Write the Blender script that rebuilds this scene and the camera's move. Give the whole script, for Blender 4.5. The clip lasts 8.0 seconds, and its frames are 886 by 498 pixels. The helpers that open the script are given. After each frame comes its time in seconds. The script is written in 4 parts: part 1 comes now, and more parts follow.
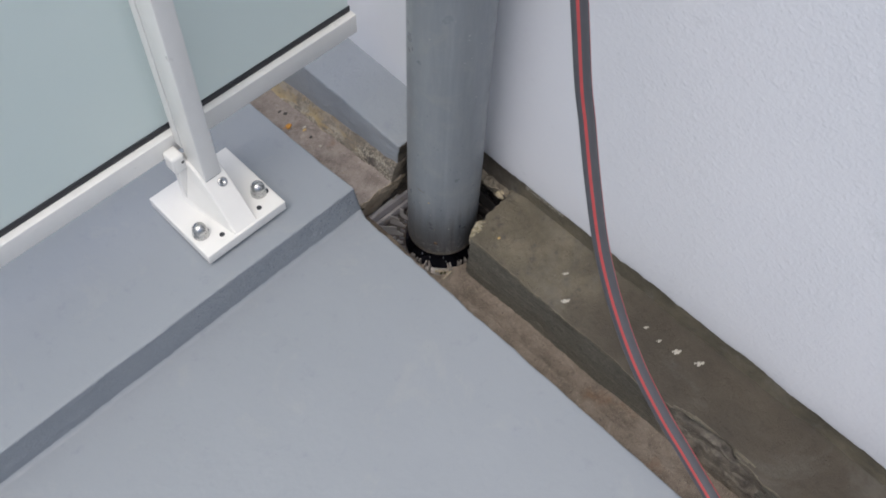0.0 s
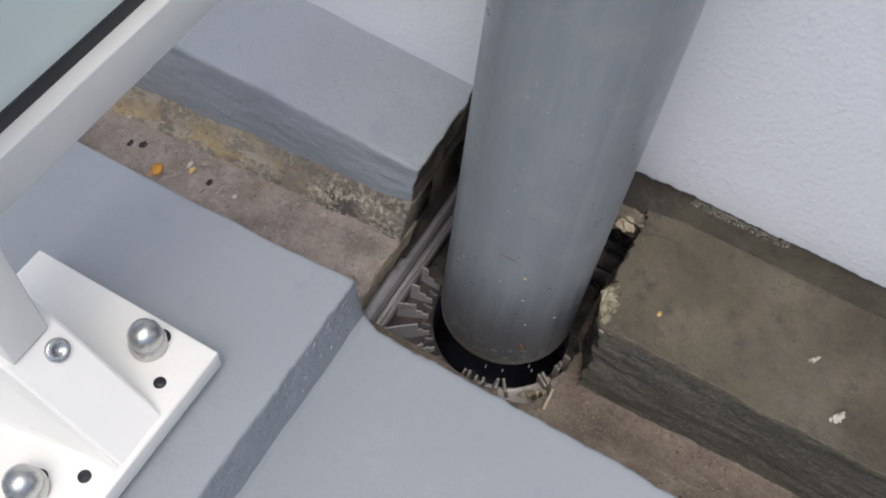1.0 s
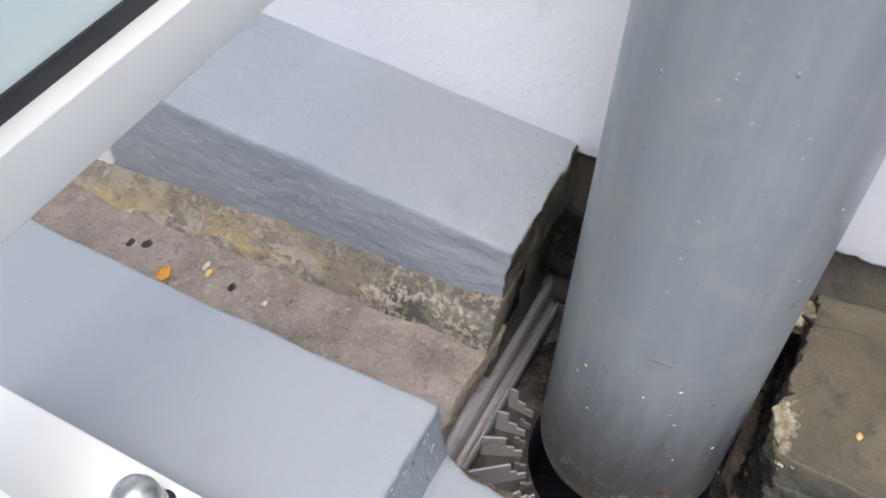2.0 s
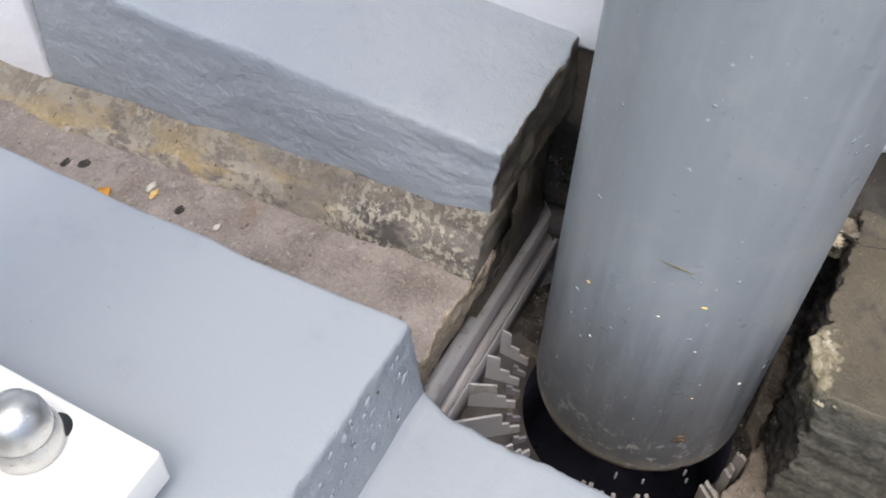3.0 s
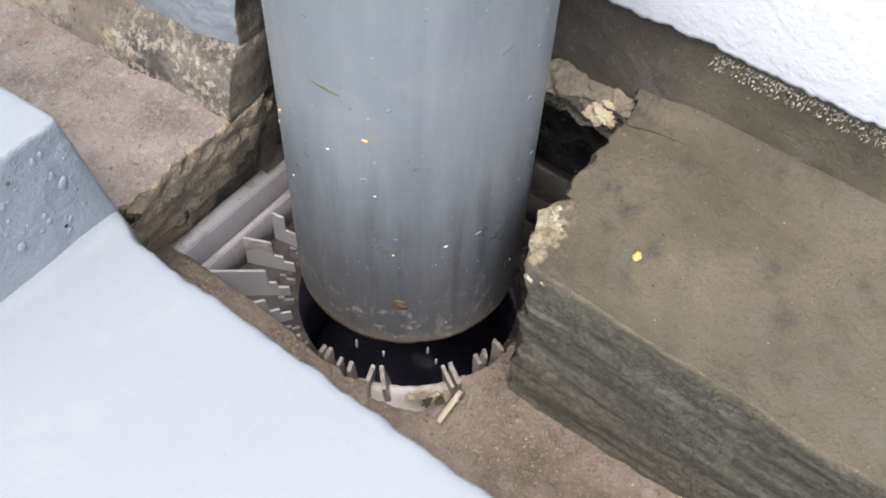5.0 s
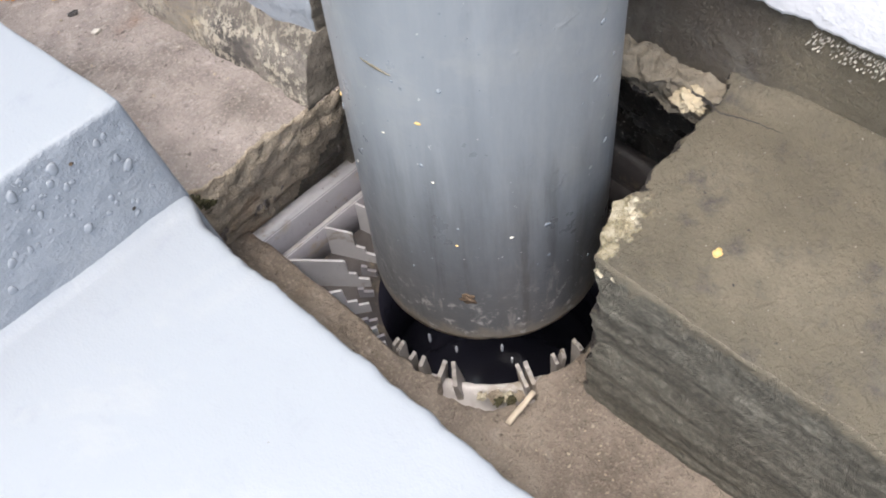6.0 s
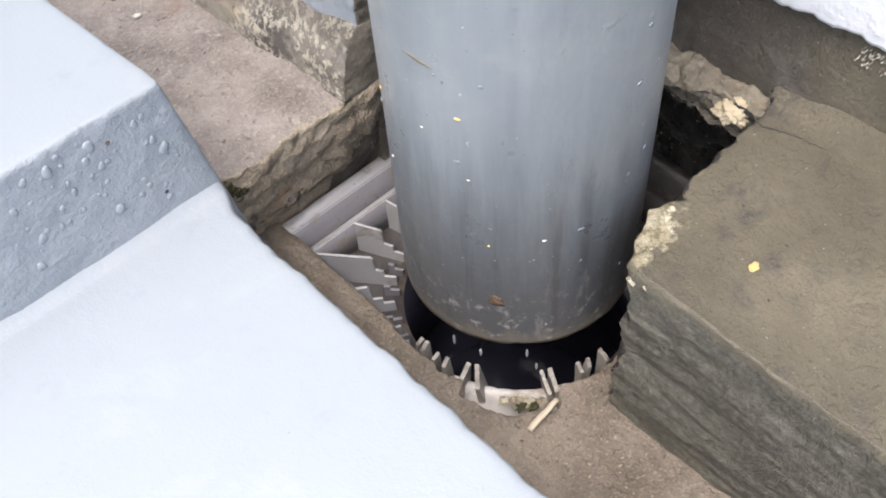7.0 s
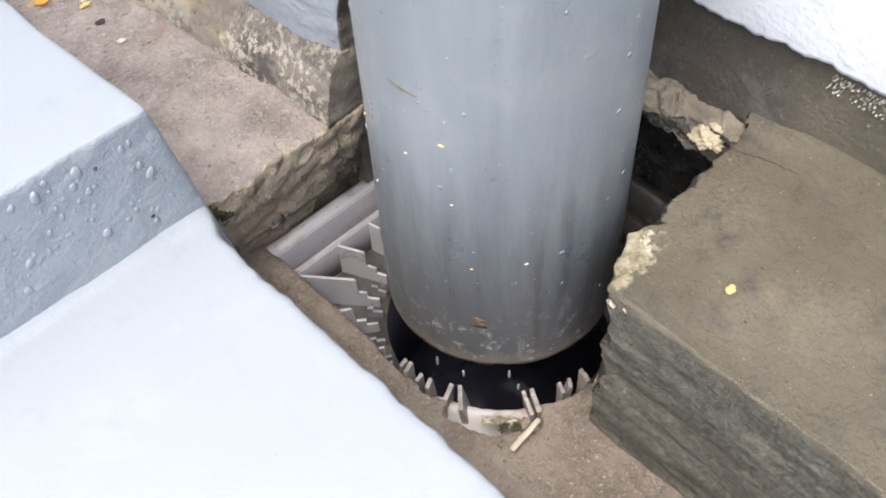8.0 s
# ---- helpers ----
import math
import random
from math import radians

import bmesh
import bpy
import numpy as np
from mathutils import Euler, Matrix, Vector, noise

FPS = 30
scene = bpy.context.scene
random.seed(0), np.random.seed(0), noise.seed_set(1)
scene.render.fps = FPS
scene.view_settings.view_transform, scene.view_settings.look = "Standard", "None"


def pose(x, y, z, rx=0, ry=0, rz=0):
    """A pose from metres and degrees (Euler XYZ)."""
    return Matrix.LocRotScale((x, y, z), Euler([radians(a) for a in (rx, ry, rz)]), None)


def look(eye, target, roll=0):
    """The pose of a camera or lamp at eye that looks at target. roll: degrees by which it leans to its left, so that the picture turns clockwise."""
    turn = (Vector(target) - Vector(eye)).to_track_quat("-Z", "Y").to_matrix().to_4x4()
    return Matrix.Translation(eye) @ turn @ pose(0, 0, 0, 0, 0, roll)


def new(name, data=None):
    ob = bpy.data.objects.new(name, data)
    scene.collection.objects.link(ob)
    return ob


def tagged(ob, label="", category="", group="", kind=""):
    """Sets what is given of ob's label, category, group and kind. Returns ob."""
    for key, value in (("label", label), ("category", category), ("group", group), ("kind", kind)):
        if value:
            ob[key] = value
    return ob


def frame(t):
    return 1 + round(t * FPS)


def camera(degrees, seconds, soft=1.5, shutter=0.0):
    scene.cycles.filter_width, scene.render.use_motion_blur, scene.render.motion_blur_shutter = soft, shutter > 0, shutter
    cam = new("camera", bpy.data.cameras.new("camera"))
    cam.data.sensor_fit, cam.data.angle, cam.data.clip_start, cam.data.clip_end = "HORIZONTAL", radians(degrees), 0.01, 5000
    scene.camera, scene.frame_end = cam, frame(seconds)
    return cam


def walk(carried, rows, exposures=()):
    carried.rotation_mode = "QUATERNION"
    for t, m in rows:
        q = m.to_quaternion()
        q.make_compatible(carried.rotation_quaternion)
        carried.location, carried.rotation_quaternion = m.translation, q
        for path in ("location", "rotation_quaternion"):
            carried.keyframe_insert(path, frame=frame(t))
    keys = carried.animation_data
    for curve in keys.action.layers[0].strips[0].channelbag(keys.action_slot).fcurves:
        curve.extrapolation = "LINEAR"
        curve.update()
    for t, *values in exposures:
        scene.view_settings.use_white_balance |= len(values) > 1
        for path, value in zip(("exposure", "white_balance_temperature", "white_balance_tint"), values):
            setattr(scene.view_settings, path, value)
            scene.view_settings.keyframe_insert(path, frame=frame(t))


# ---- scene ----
cam = camera(49.99, 8.0, soft=1.8)
# seconds, eye, target, roll
PATH = [
    (0, (-0.6250, -0.5833, 1.1985), (-0.4271, -0.4001, 0.7774), 2.83),
    (0.5, (-0.5175, -0.2629, 0.9648), (-0.3056, -0.1345, 0.5305), 5.80),
    (1, (-0.3804, -0.0925, 0.6131), (-0.1332, 0.0091, 0.1905), 8.22),
    (1.5, (-0.3415, -0.0345, 0.4840), (-0.0563, 0.0835, 0.0906), 5.91),
    (1.7, (-0.3316, -0.0226, 0.4723), (-0.0461, 0.1091, 0.0835), 3.69),
    (2.8, (-0.3010, -0.0205, 0.3674), (-0.0039, 0.1268, -0.0068), 2.53),
    (3, (-0.2979, -0.0264, 0.3590), (-0.0078, 0.1161, -0.0225), 2.50),
    (3.5, (-0.3011, -0.0435, 0.3680), (-0.0072, 0.1001, -0.0101), 2.59),
    (4, (-0.2956, -0.0785, 0.3669), (-0.0164, 0.0667, -0.0216), 4.76),
    (4.5, (-0.2534, -0.1363, 0.3424), (0.0014, 0.0315, -0.0537), 3.73),
    (4.7, (-0.2428, -0.1568, 0.3300), (0.0124, 0.0066, -0.0677), 4.51),
    (5.8, (-0.2026, -0.1976, 0.2978), (0.0032, 0.0249, -0.0999), -5.92),
    (6, (-0.2026, -0.1986, 0.2974), (-0.0020, 0.0319, -0.0984), -6.88),
    (6.5, (-0.2067, -0.1968, 0.2886), (-0.0127, 0.0443, -0.1041), -5.63),
    (7, (-0.2066, -0.1962, 0.2921), (-0.0106, 0.0446, -0.0998), -5.29),
    (7.5, (-0.2114, -0.1950, 0.2937), (-0.0147, 0.0465, -0.0975), -5.00),
    (8, (-0.2091, -0.1967, 0.2985), (-0.0000, 0.0415, -0.0882), -3.77),
]
EXPOSURES = [(0.0, 0.03, 6060, 8), (0.5, 0.14, 6060, 8), (1.0, 0.2, 6060, 8.5), (1.5, 0.62, 6080, 8.5), (3.0, 0.98, 6080, 8.5), (3.5, 1.06, 6080, 8.5), (4.0, 1.08, 6080, 8), (4.5, 1.19, 6080, 8),
             (6.0, 1.45, 6120, 8.5), (7.0, 1.5, 6100, 8.5), (8.0, 1.55, 6100, 8.5)]
walk(cam, [(t, look(e, a, r)) for t, e, a, r in PATH], EXPOSURES)

# ---- world and sun: an overcast sky, brighter on the open side behind the camera ----
SUN_ELEVATION, SUN_ROTATION = 70, 259
world = bpy.data.worlds.new("overcast_sky")
scene.world = world
world.use_nodes = True
wn = world.node_tree.nodes
sky = wn.new("ShaderNodeTexSky")
sky.sky_type, sky.sun_disc = "NISHITA", False
sky.sun_elevation, sky.sun_rotation = radians(SUN_ELEVATION), radians(SUN_ROTATION)
sky.air_density, sky.dust_density, sky.ozone_density = 1.0, 6.5, 0.6
wn["Background"].inputs["Strength"].default_value = 0.15
world.node_tree.links.new(sky.outputs["Color"], wn["Background"].inputs["Color"])
sun_data = bpy.data.lights.new("sun", "SUN")
sun_data.energy, sun_data.angle, sun_data.color = 0.6, radians(70), (1.0, 0.995, 0.985)
sun = new("sun", sun_data)
sun.matrix_world = look((-1.43, -0.28, 4.0), (0, 0, 0))


# ---- materials ----
class Mat:
    """A node material with a Principled surface and short helpers."""

    def __init__(self, name, rough=0.6, metal=0.0, spec=0.5):
        self.m = bpy.data.materials.new(name)
        self.m.use_nodes = True
        self.t = self.m.node_tree
        self.b = self.t.nodes["Principled BSDF"]
        self.b.inputs["Roughness"].default_value = rough
        self.b.inputs["Metallic"].default_value = metal
        self.b.inputs["Specular IOR Level"].default_value = spec
        self.co = self.t.nodes.new("ShaderNodeTexCoord").outputs["Object"]

    def link(self, a, b):
        self.t.links.new(a, b)

    def noise(self, scale, detail=4.0, rough=0.55, stretch=None, distort=0.0):
        n = self.t.nodes.new("ShaderNodeTexNoise")
        n.inputs["Scale"].default_value = scale
        n.inputs["Detail"].default_value = detail
        n.inputs["Roughness"].default_value = rough
        n.inputs["Distortion"].default_value = distort
        src = self.co
        if stretch:
            mp = self.t.nodes.new("ShaderNodeMapping")
            mp.inputs["Scale"].default_value = stretch
            self.link(self.co, mp.inputs["Vector"])
            src = mp.outputs["Vector"]
        self.link(src, n.inputs["Vector"])
        return n.outputs["Fac"]

    def ramp(self, fac, stops):
        r = self.t.nodes.new("ShaderNodeValToRGB")
        e = r.color_ramp.elements
        while len(e) < len(stops):
            e.new(0.5)
        for k, (pos, c) in zip(e, stops):
            k.position = pos
            k.color = (*c, 1) if len(c) == 3 else c
        self.link(fac, r.inputs["Fac"])
        return r.outputs["Color"]

    def step(self, fac, lo, hi):
        n = self.t.nodes.new("ShaderNodeMapRange")
        n.interpolation_type = "SMOOTHSTEP"
        n.inputs["From Min"].default_value, n.inputs["From Max"].default_value = lo, hi
        self.link(fac, n.inputs["Value"])
        return n.outputs["Result"]

    def mix(self, fac, a, b, mode="MIX"):
        n = self.t.nodes.new("ShaderNodeMix")
        n.data_type, n.blend_type = "RGBA", mode
        for sock, v in ((n.inputs[0], fac), (n.inputs[6], a), (n.inputs[7], b)):
            if isinstance(v, (int, float)):
                sock.default_value = v
            elif isinstance(v, tuple):
                sock.default_value = (*v, 1)
            else:
                self.link(v, sock)
        return n.outputs[2]

    def maths(self, op, a, b):
        n = self.t.nodes.new("ShaderNodeMath")
        n.operation = op
        for sock, v in ((n.inputs[0], a), (n.inputs[1], b)):
            if isinstance(v, (int, float)):
                sock.default_value = v
            else:
                self.link(v, sock)
        return n.outputs[0]

    def axis(self, k):
        n = self.t.nodes.new("ShaderNodeSeparateXYZ")
        self.link(self.co, n.inputs[0])
        return n.outputs[k]

    def color(self, c):
        if isinstance(c, tuple):
            self.b.inputs["Base Color"].default_value = (*c, 1)
        else:
            self.link(c, self.b.inputs["Base Color"])

    def rough(self, fac, lo, hi):
        n = self.t.nodes.new("ShaderNodeMapRange")
        n.inputs["To Min"].default_value, n.inputs["To Max"].default_value = lo, hi
        n.inputs["From Min"].default_value, n.inputs["From Max"].default_value = 0.3, 0.7
        self.link(fac, n.inputs["Value"])
        self.link(n.outputs["Result"], self.b.inputs["Roughness"])

    def bump(self, fac, depth, strength=1.0):
        n = self.t.nodes.new("ShaderNodeBump")
        n.inputs["Strength"].default_value = strength
        n.inputs["Distance"].default_value = depth
        self.link(fac, n.inputs["Height"])
        prev = self.b.inputs["Normal"].links
        if prev:
            self.link(prev[0].from_socket, n.inputs["Normal"])
        self.link(n.outputs["Normal"], self.b.inputs["Normal"])


def make_grey_paint(name="grey_floor_paint", relief=0.0012):
    k = Mat(name, 0.45)
    base = k.mix(k.noise(5, 5, 0.6), (0.252, 0.276, 0.304), (0.285, 0.31, 0.338))
    base = k.mix(k.step(k.noise(34, 5, 0.7), 0.55, 0.8), base, (0.232, 0.255, 0.288))
    base = k.mix(k.maths("MULTIPLY", k.step(k.noise(13, 6, 0.7, distort=0.6), 0.56, 0.66), 0.35), base, (0.31, 0.325, 0.335))
    base = k.mix(k.step(k.noise(260, 2, 0.5), 0.77, 0.80), base, (0.2, 0.2, 0.21))
    k.color(base)
    k.rough(k.noise(11, 4, 0.6), 0.38, 0.62)
    k.bump(k.noise(60, 6, 0.62), relief, 0.5)
    if relief > 0.002:
        k.bump(k.noise(190, 5, 0.65), 0.0018, 0.7)
        k.bump(k.noise(26, 6, 0.68, stretch=(1.5, 0.6, 2.0), distort=0.3), relief * 1.2, 0.22)
    k.bump(k.noise(900, 2, 0.5), 0.0003, 0.35)
    return k.m


def make_wall_paint():
    k = Mat("white_wall_paint", 0.55)
    base = k.mix(k.noise(4, 5, 0.6), (0.70, 0.71, 0.745), (0.765, 0.77, 0.795))
    base = k.mix(k.step(k.noise(22, 6, 0.7), 0.6, 0.85), base, (0.60, 0.61, 0.63))
    k.color(base)
    k.bump(k.noise(250, 3, 0.55), 0.0011, 0.5)
    k.bump(k.step(k.noise(120, 4, 0.6), 0.46, 0.72), 0.0012, 0.15)
    k.bump(k.noise(55, 3, 0.5), 0.0016, 0.4)
    return k.m


def make_wet_concrete(name="damp_brown_concrete", limed=False, stained=False):
    """Damp brown-grey mortar with a darker film and pale specks; limed adds the pale crust on its broken corner, stained the black film by the pipe."""
    k = Mat(name, 0.45)
    base = k.ramp(k.noise(14, 6, 0.65), [(0.28, (0.080, 0.071, 0.050)), (0.5, (0.150, 0.131, 0.091)), (0.72, (0.235, 0.204, 0.145))])
    base = k.mix(k.step(k.noise(60, 6, 0.7), 0.5, 0.75), base, (0.085, 0.078, 0.068))
    base = k.mix(k.step(k.noise(700, 3, 0.6), 0.48, 0.75), base, (0.145, 0.125, 0.09))
    base = k.mix(k.step(k.noise(520, 2, 0.5), 0.73, 0.77), base, (0.36, 0.33, 0.27))
    base = k.mix(k.step(k.noise(330, 3, 0.6), 0.69, 0.76), base, (0.03, 0.027, 0.024))
    if stained:
        near = k.step(k.maths("ADD", k.axis(1), k.maths("MULTIPLY", k.maths("SUBTRACT", k.noise(20, 6, 0.7), 0.5), 0.12)), -0.105, -0.055)
        base = k.mix(k.maths("MULTIPLY", near, 0.6), base, (0.05, 0.042, 0.041))
        base = k.mix(k.step(k.noise(430, 3, 0.6), 0.7, 0.74), base, (0.42, 0.40, 0.37))
        pale = k.step(k.noise(17, 6, 0.7, distort=0.8), 0.56, 0.68)
        base = k.mix(k.maths("MULTIPLY", pale, 0.4), base, (0.25, 0.235, 0.205))
    if limed:
        wob = k.maths("MULTIPLY", k.maths("SUBTRACT", k.noise(90, 6, 0.7), 0.5), 0.05)
        along = k.step(k.maths("ADD", k.axis(1), wob), -0.083, -0.0765)
        across = k.step(k.maths("ADD", k.axis(0), wob), 0.014, 0.008)
        high = k.step(k.maths("ADD", k.axis(2), wob), -0.02, -0.012)
        mask = k.maths("MULTIPLY", along, k.maths("MULTIPLY", across, high))
        lime = k.ramp(k.noise(150, 6, 0.75), [(0.33, (0.10, 0.085, 0.06)), (0.46, (0.42, 0.36, 0.22)), (0.6, (0.66, 0.60, 0.45)), (0.72, (0.78, 0.75, 0.66))])
        base = k.mix(mask, base, lime)
        k.bump(k.maths("MULTIPLY", mask, k.noise(140, 6, 0.7)), 0.004, 0.9)
        streak = k.step(k.noise(30, 5, 0.6, stretch=(3, 0.5, 3)), 0.6, 0.75)
        edge = k.step(k.axis(0), -0.004, -0.02)
        base = k.mix(k.maths("MULTIPLY", streak, edge), base, (0.30, 0.26, 0.185))
        # darker stretch further from the drain, with an uneven edge
        far_dark = k.step(k.maths("ADD", k.axis(1), k.maths("MULTIPLY", k.maths("SUBTRACT", k.noise(9, 5, 0.6), 0.5), 0.35)), -0.19, -0.36)
        base = k.mix(k.maths("MULTIPLY", far_dark, 0.72), base, (0.052, 0.041, 0.031))
        scum = k.maths("MULTIPLY", k.step(k.noise(7, 7, 0.7, stretch=(1, 0.6, 1), distort=1.0), 0.52, 0.68), 0.35)
        base = k.mix(scum, base, (0.20, 0.19, 0.165))
    k.color(base)
    k.rough(k.noise(30, 5, 0.6), 0.28, 0.62)
    k.bump(k.noise(70, 7, 0.7), 0.006, 0.85)
    k.bump(k.noise(380, 5, 0.72), 0.0022, 1.0)
    return k.m


def make_board_concrete():
    """Grey formed concrete face with long horizontal board marks."""
    k = Mat("board_marked_concrete", 0.55)
    lines_ = k.noise(26, 9, 0.8, stretch=(1, 1.3, 12))
    grit = k.noise(330, 6, 0.78)
    grain = k.maths("ADD", k.maths("MULTIPLY", lines_, 0.5), k.maths("MULTIPLY", grit, 0.5))
    base = k.ramp(grain, [(0.38, (0.05, 0.047, 0.038)), (0.49, (0.155, 0.146, 0.118)), (0.6, (0.30, 0.285, 0.235))])
    base = k.mix(k.maths("MULTIPLY", k.step(k.noise(12, 5, 0.6), 0.45, 0.7), 0.35), base, (0.155, 0.135, 0.095))
    base = k.mix(k.step(k.noise(620, 3, 0.6), 0.7, 0.75), base, (0.42, 0.40, 0.35))
    rim = k.step(k.maths("ADD", k.axis(2), k.maths("MULTIPLY", k.maths("SUBTRACT", k.noise(70, 6, 0.7), 0.5), 0.022)), -0.001, 0.004)
    base = k.mix(k.maths("MULTIPLY", rim, 0.75), base, (0.27, 0.235, 0.17))
    k.color(base)
    k.rough(grain, 0.4, 0.75)
    k.bump(grain, 0.009, 1.0)
    k.bump(k.noise(700, 4, 0.7), 0.0022, 1.0)
    return k.m


def make_bed_concrete(name="worn_gutter_mortar", tint=(1, 1, 1)):
    """Pale pinkish-grey worn mortar of the gutter bed."""
    k = Mat(name, 0.6)
    base = k.ramp(k.noise(26, 7, 0.68), [(0.3, (0.125, 0.107, 0.09)), (0.5, (0.225, 0.197, 0.172)), (0.7, (0.315, 0.28, 0.248))])
    base = k.mix(k.step(k.noise(9, 4, 0.6), 0.5, 0.72), base, (0.155, 0.128, 0.098))
    base = k.mix(k.step(k.noise(160, 5, 0.7), 0.6, 0.7), base, (0.07, 0.058, 0.045))
    base = k.mix(k.step(k.noise(240, 4, 0.6), 0.66, 0.72), base, (0.36, 0.33, 0.28))
    base = k.mix(k.step(k.noise(600, 4, 0.65), 0.5, 0.72), base, (0.33, 0.295, 0.25))
    base = k.mix(k.maths("MULTIPLY", k.step(k.noise(18, 5, 0.6), 0.58, 0.72), 0.5), base, (0.21, 0.125, 0.075))
    # Pits get a darker colour, painted shade plus dirt, so the relief reads.
    pit = k.step(k.noise(95, 5, 0.6, distort=0.5), 0.62, 0.72)
    base = k.mix(k.maths("MULTIPLY", pit, 0.6), base, (0.085, 0.070, 0.056))
    bloom = k.step(k.noise(48, 7, 0.72, distort=0.7), 0.55, 0.70)
    base = k.mix(k.maths("MULTIPLY", bloom, 0.55), base, (0.40, 0.365, 0.335))
    base = k.mix(1.0, base, tint, "MULTIPLY")
    k.color(base)
    k.rough(k.noise(40, 5, 0.6), 0.4, 0.75)
    k.bump(k.noise(60, 8, 0.72), 0.006, 0.9)
    k.bump(k.noise(150, 4, 0.6), 0.004, 0.8)
    k.bump(pit, -0.002, 0.7)
    k.bump(k.noise(500, 4, 0.7), 0.0018, 0.9)
    return k.m


def make_peeling():
    """Old skirting of the upstand: bare mortar, black film, cream lime crust in clusters and ochre lichen."""
    k = Mat("lichen_and_lime_crust", 0.7)
    base = k.ramp(k.noise(32, 7, 0.7), [(0.3, (0.14, 0.122, 0.103)), (0.5, (0.24, 0.213, 0.182)), (0.72, (0.34, 0.305, 0.265))])
    far = k.axis(1)
    wob = k.maths("MULTIPLY", k.maths("SUBTRACT", k.noise(30, 5, 0.6), 0.5), 0.14)
    y_ = k.maths("ADD", far, wob)
    # bare brown strip under the paint's edge
    top = k.maths("SUBTRACT", k.axis(2), k.maths("MULTIPLY", k.maths("SUBTRACT", 0.2485, far), 0.118))
    strip = k.step(k.maths("ADD", top, k.maths("MULTIPLY", k.maths("SUBTRACT", k.noise(55, 6, 0.7), 0.5), 0.010)), -0.008, -0.002)
    film = k.maths("MULTIPLY", k.step(k.noise(26, 6, 0.65, stretch=(1, 0.7, 1.2)), 0.44, 0.53), k.step(y_, 0.235, 0.16))
    base = k.mix(k.maths("MULTIPLY", film, 0.8), base, (0.075, 0.068, 0.064))
    cluster = k.step(k.maths("ADD", k.noise(24, 4, 0.5), k.maths("MULTIPLY", k.step(y_, 0.19, 0.12), 0.14)), 0.46, 0.60)
    dots = k.step(k.noise(240, 6, 0.72), 0.48, 0.55)
    cream = k.maths("MULTIPLY", dots, cluster)
    base = k.mix(cream, base, (0.56, 0.51, 0.41))
    flakes = k.maths("MULTIPLY", k.step(k.noise(62, 7, 0.72, stretch=(1, 0.6, 1.3)), 0.48, 0.55), k.step(y_, 0.15, 0.24))
    base = k.mix(k.maths("MULTIPLY", flakes, 0.85), base, (0.47, 0.42, 0.34))
    ochre = k.maths("MULTIPLY", k.step(k.noise(30, 7, 0.74, stretch=(1, 0.5, 1.6), distort=0.5), 0.47, 0.6), k.step(y_, 0.13, 0.25))
    base = k.mix(k.maths("MULTIPLY", ochre, 0.7), base, (0.50, 0.37, 0.17))
    base = k.mix(k.maths("MULTIPLY", strip, 0.5), base, (0.20, 0.172, 0.135))
    base = k.mix(k.step(k.noise(190, 5, 0.7), 0.62, 0.68), base, (0.06, 0.05, 0.036))
    k.color(base)
    k.bump(cream, 0.0012, 0.8)
    k.bump(k.noise(75, 7, 0.72, distort=0.5), 0.0045, 0.9)
    k.bump(k.noise(400, 5, 0.7), 0.0014, 0.9)
    return k.m


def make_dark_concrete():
    k = Mat("dark_mottled_concrete", 0.38)
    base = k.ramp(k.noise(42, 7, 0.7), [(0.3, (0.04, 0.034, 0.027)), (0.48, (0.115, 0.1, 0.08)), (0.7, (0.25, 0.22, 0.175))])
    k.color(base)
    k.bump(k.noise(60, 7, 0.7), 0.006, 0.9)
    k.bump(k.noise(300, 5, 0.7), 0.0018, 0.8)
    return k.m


def make_pitch():
    """Black mortar of the broken cavity, sprinkled with pale grains."""
    k = Mat("black_speckled_mortar", 0.28)
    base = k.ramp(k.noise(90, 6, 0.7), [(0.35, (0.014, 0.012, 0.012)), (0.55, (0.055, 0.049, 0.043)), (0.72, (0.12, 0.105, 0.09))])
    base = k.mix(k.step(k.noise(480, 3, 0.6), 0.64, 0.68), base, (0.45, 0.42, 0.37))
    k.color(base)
    k.rough(k.noise(40, 5, 0.6), 0.16, 0.5)
    k.bump(k.noise(110, 7, 0.72), 0.005, 0.9)
    k.bump(k.noise(420, 4, 0.7), 0.0015, 0.8)
    return k.m


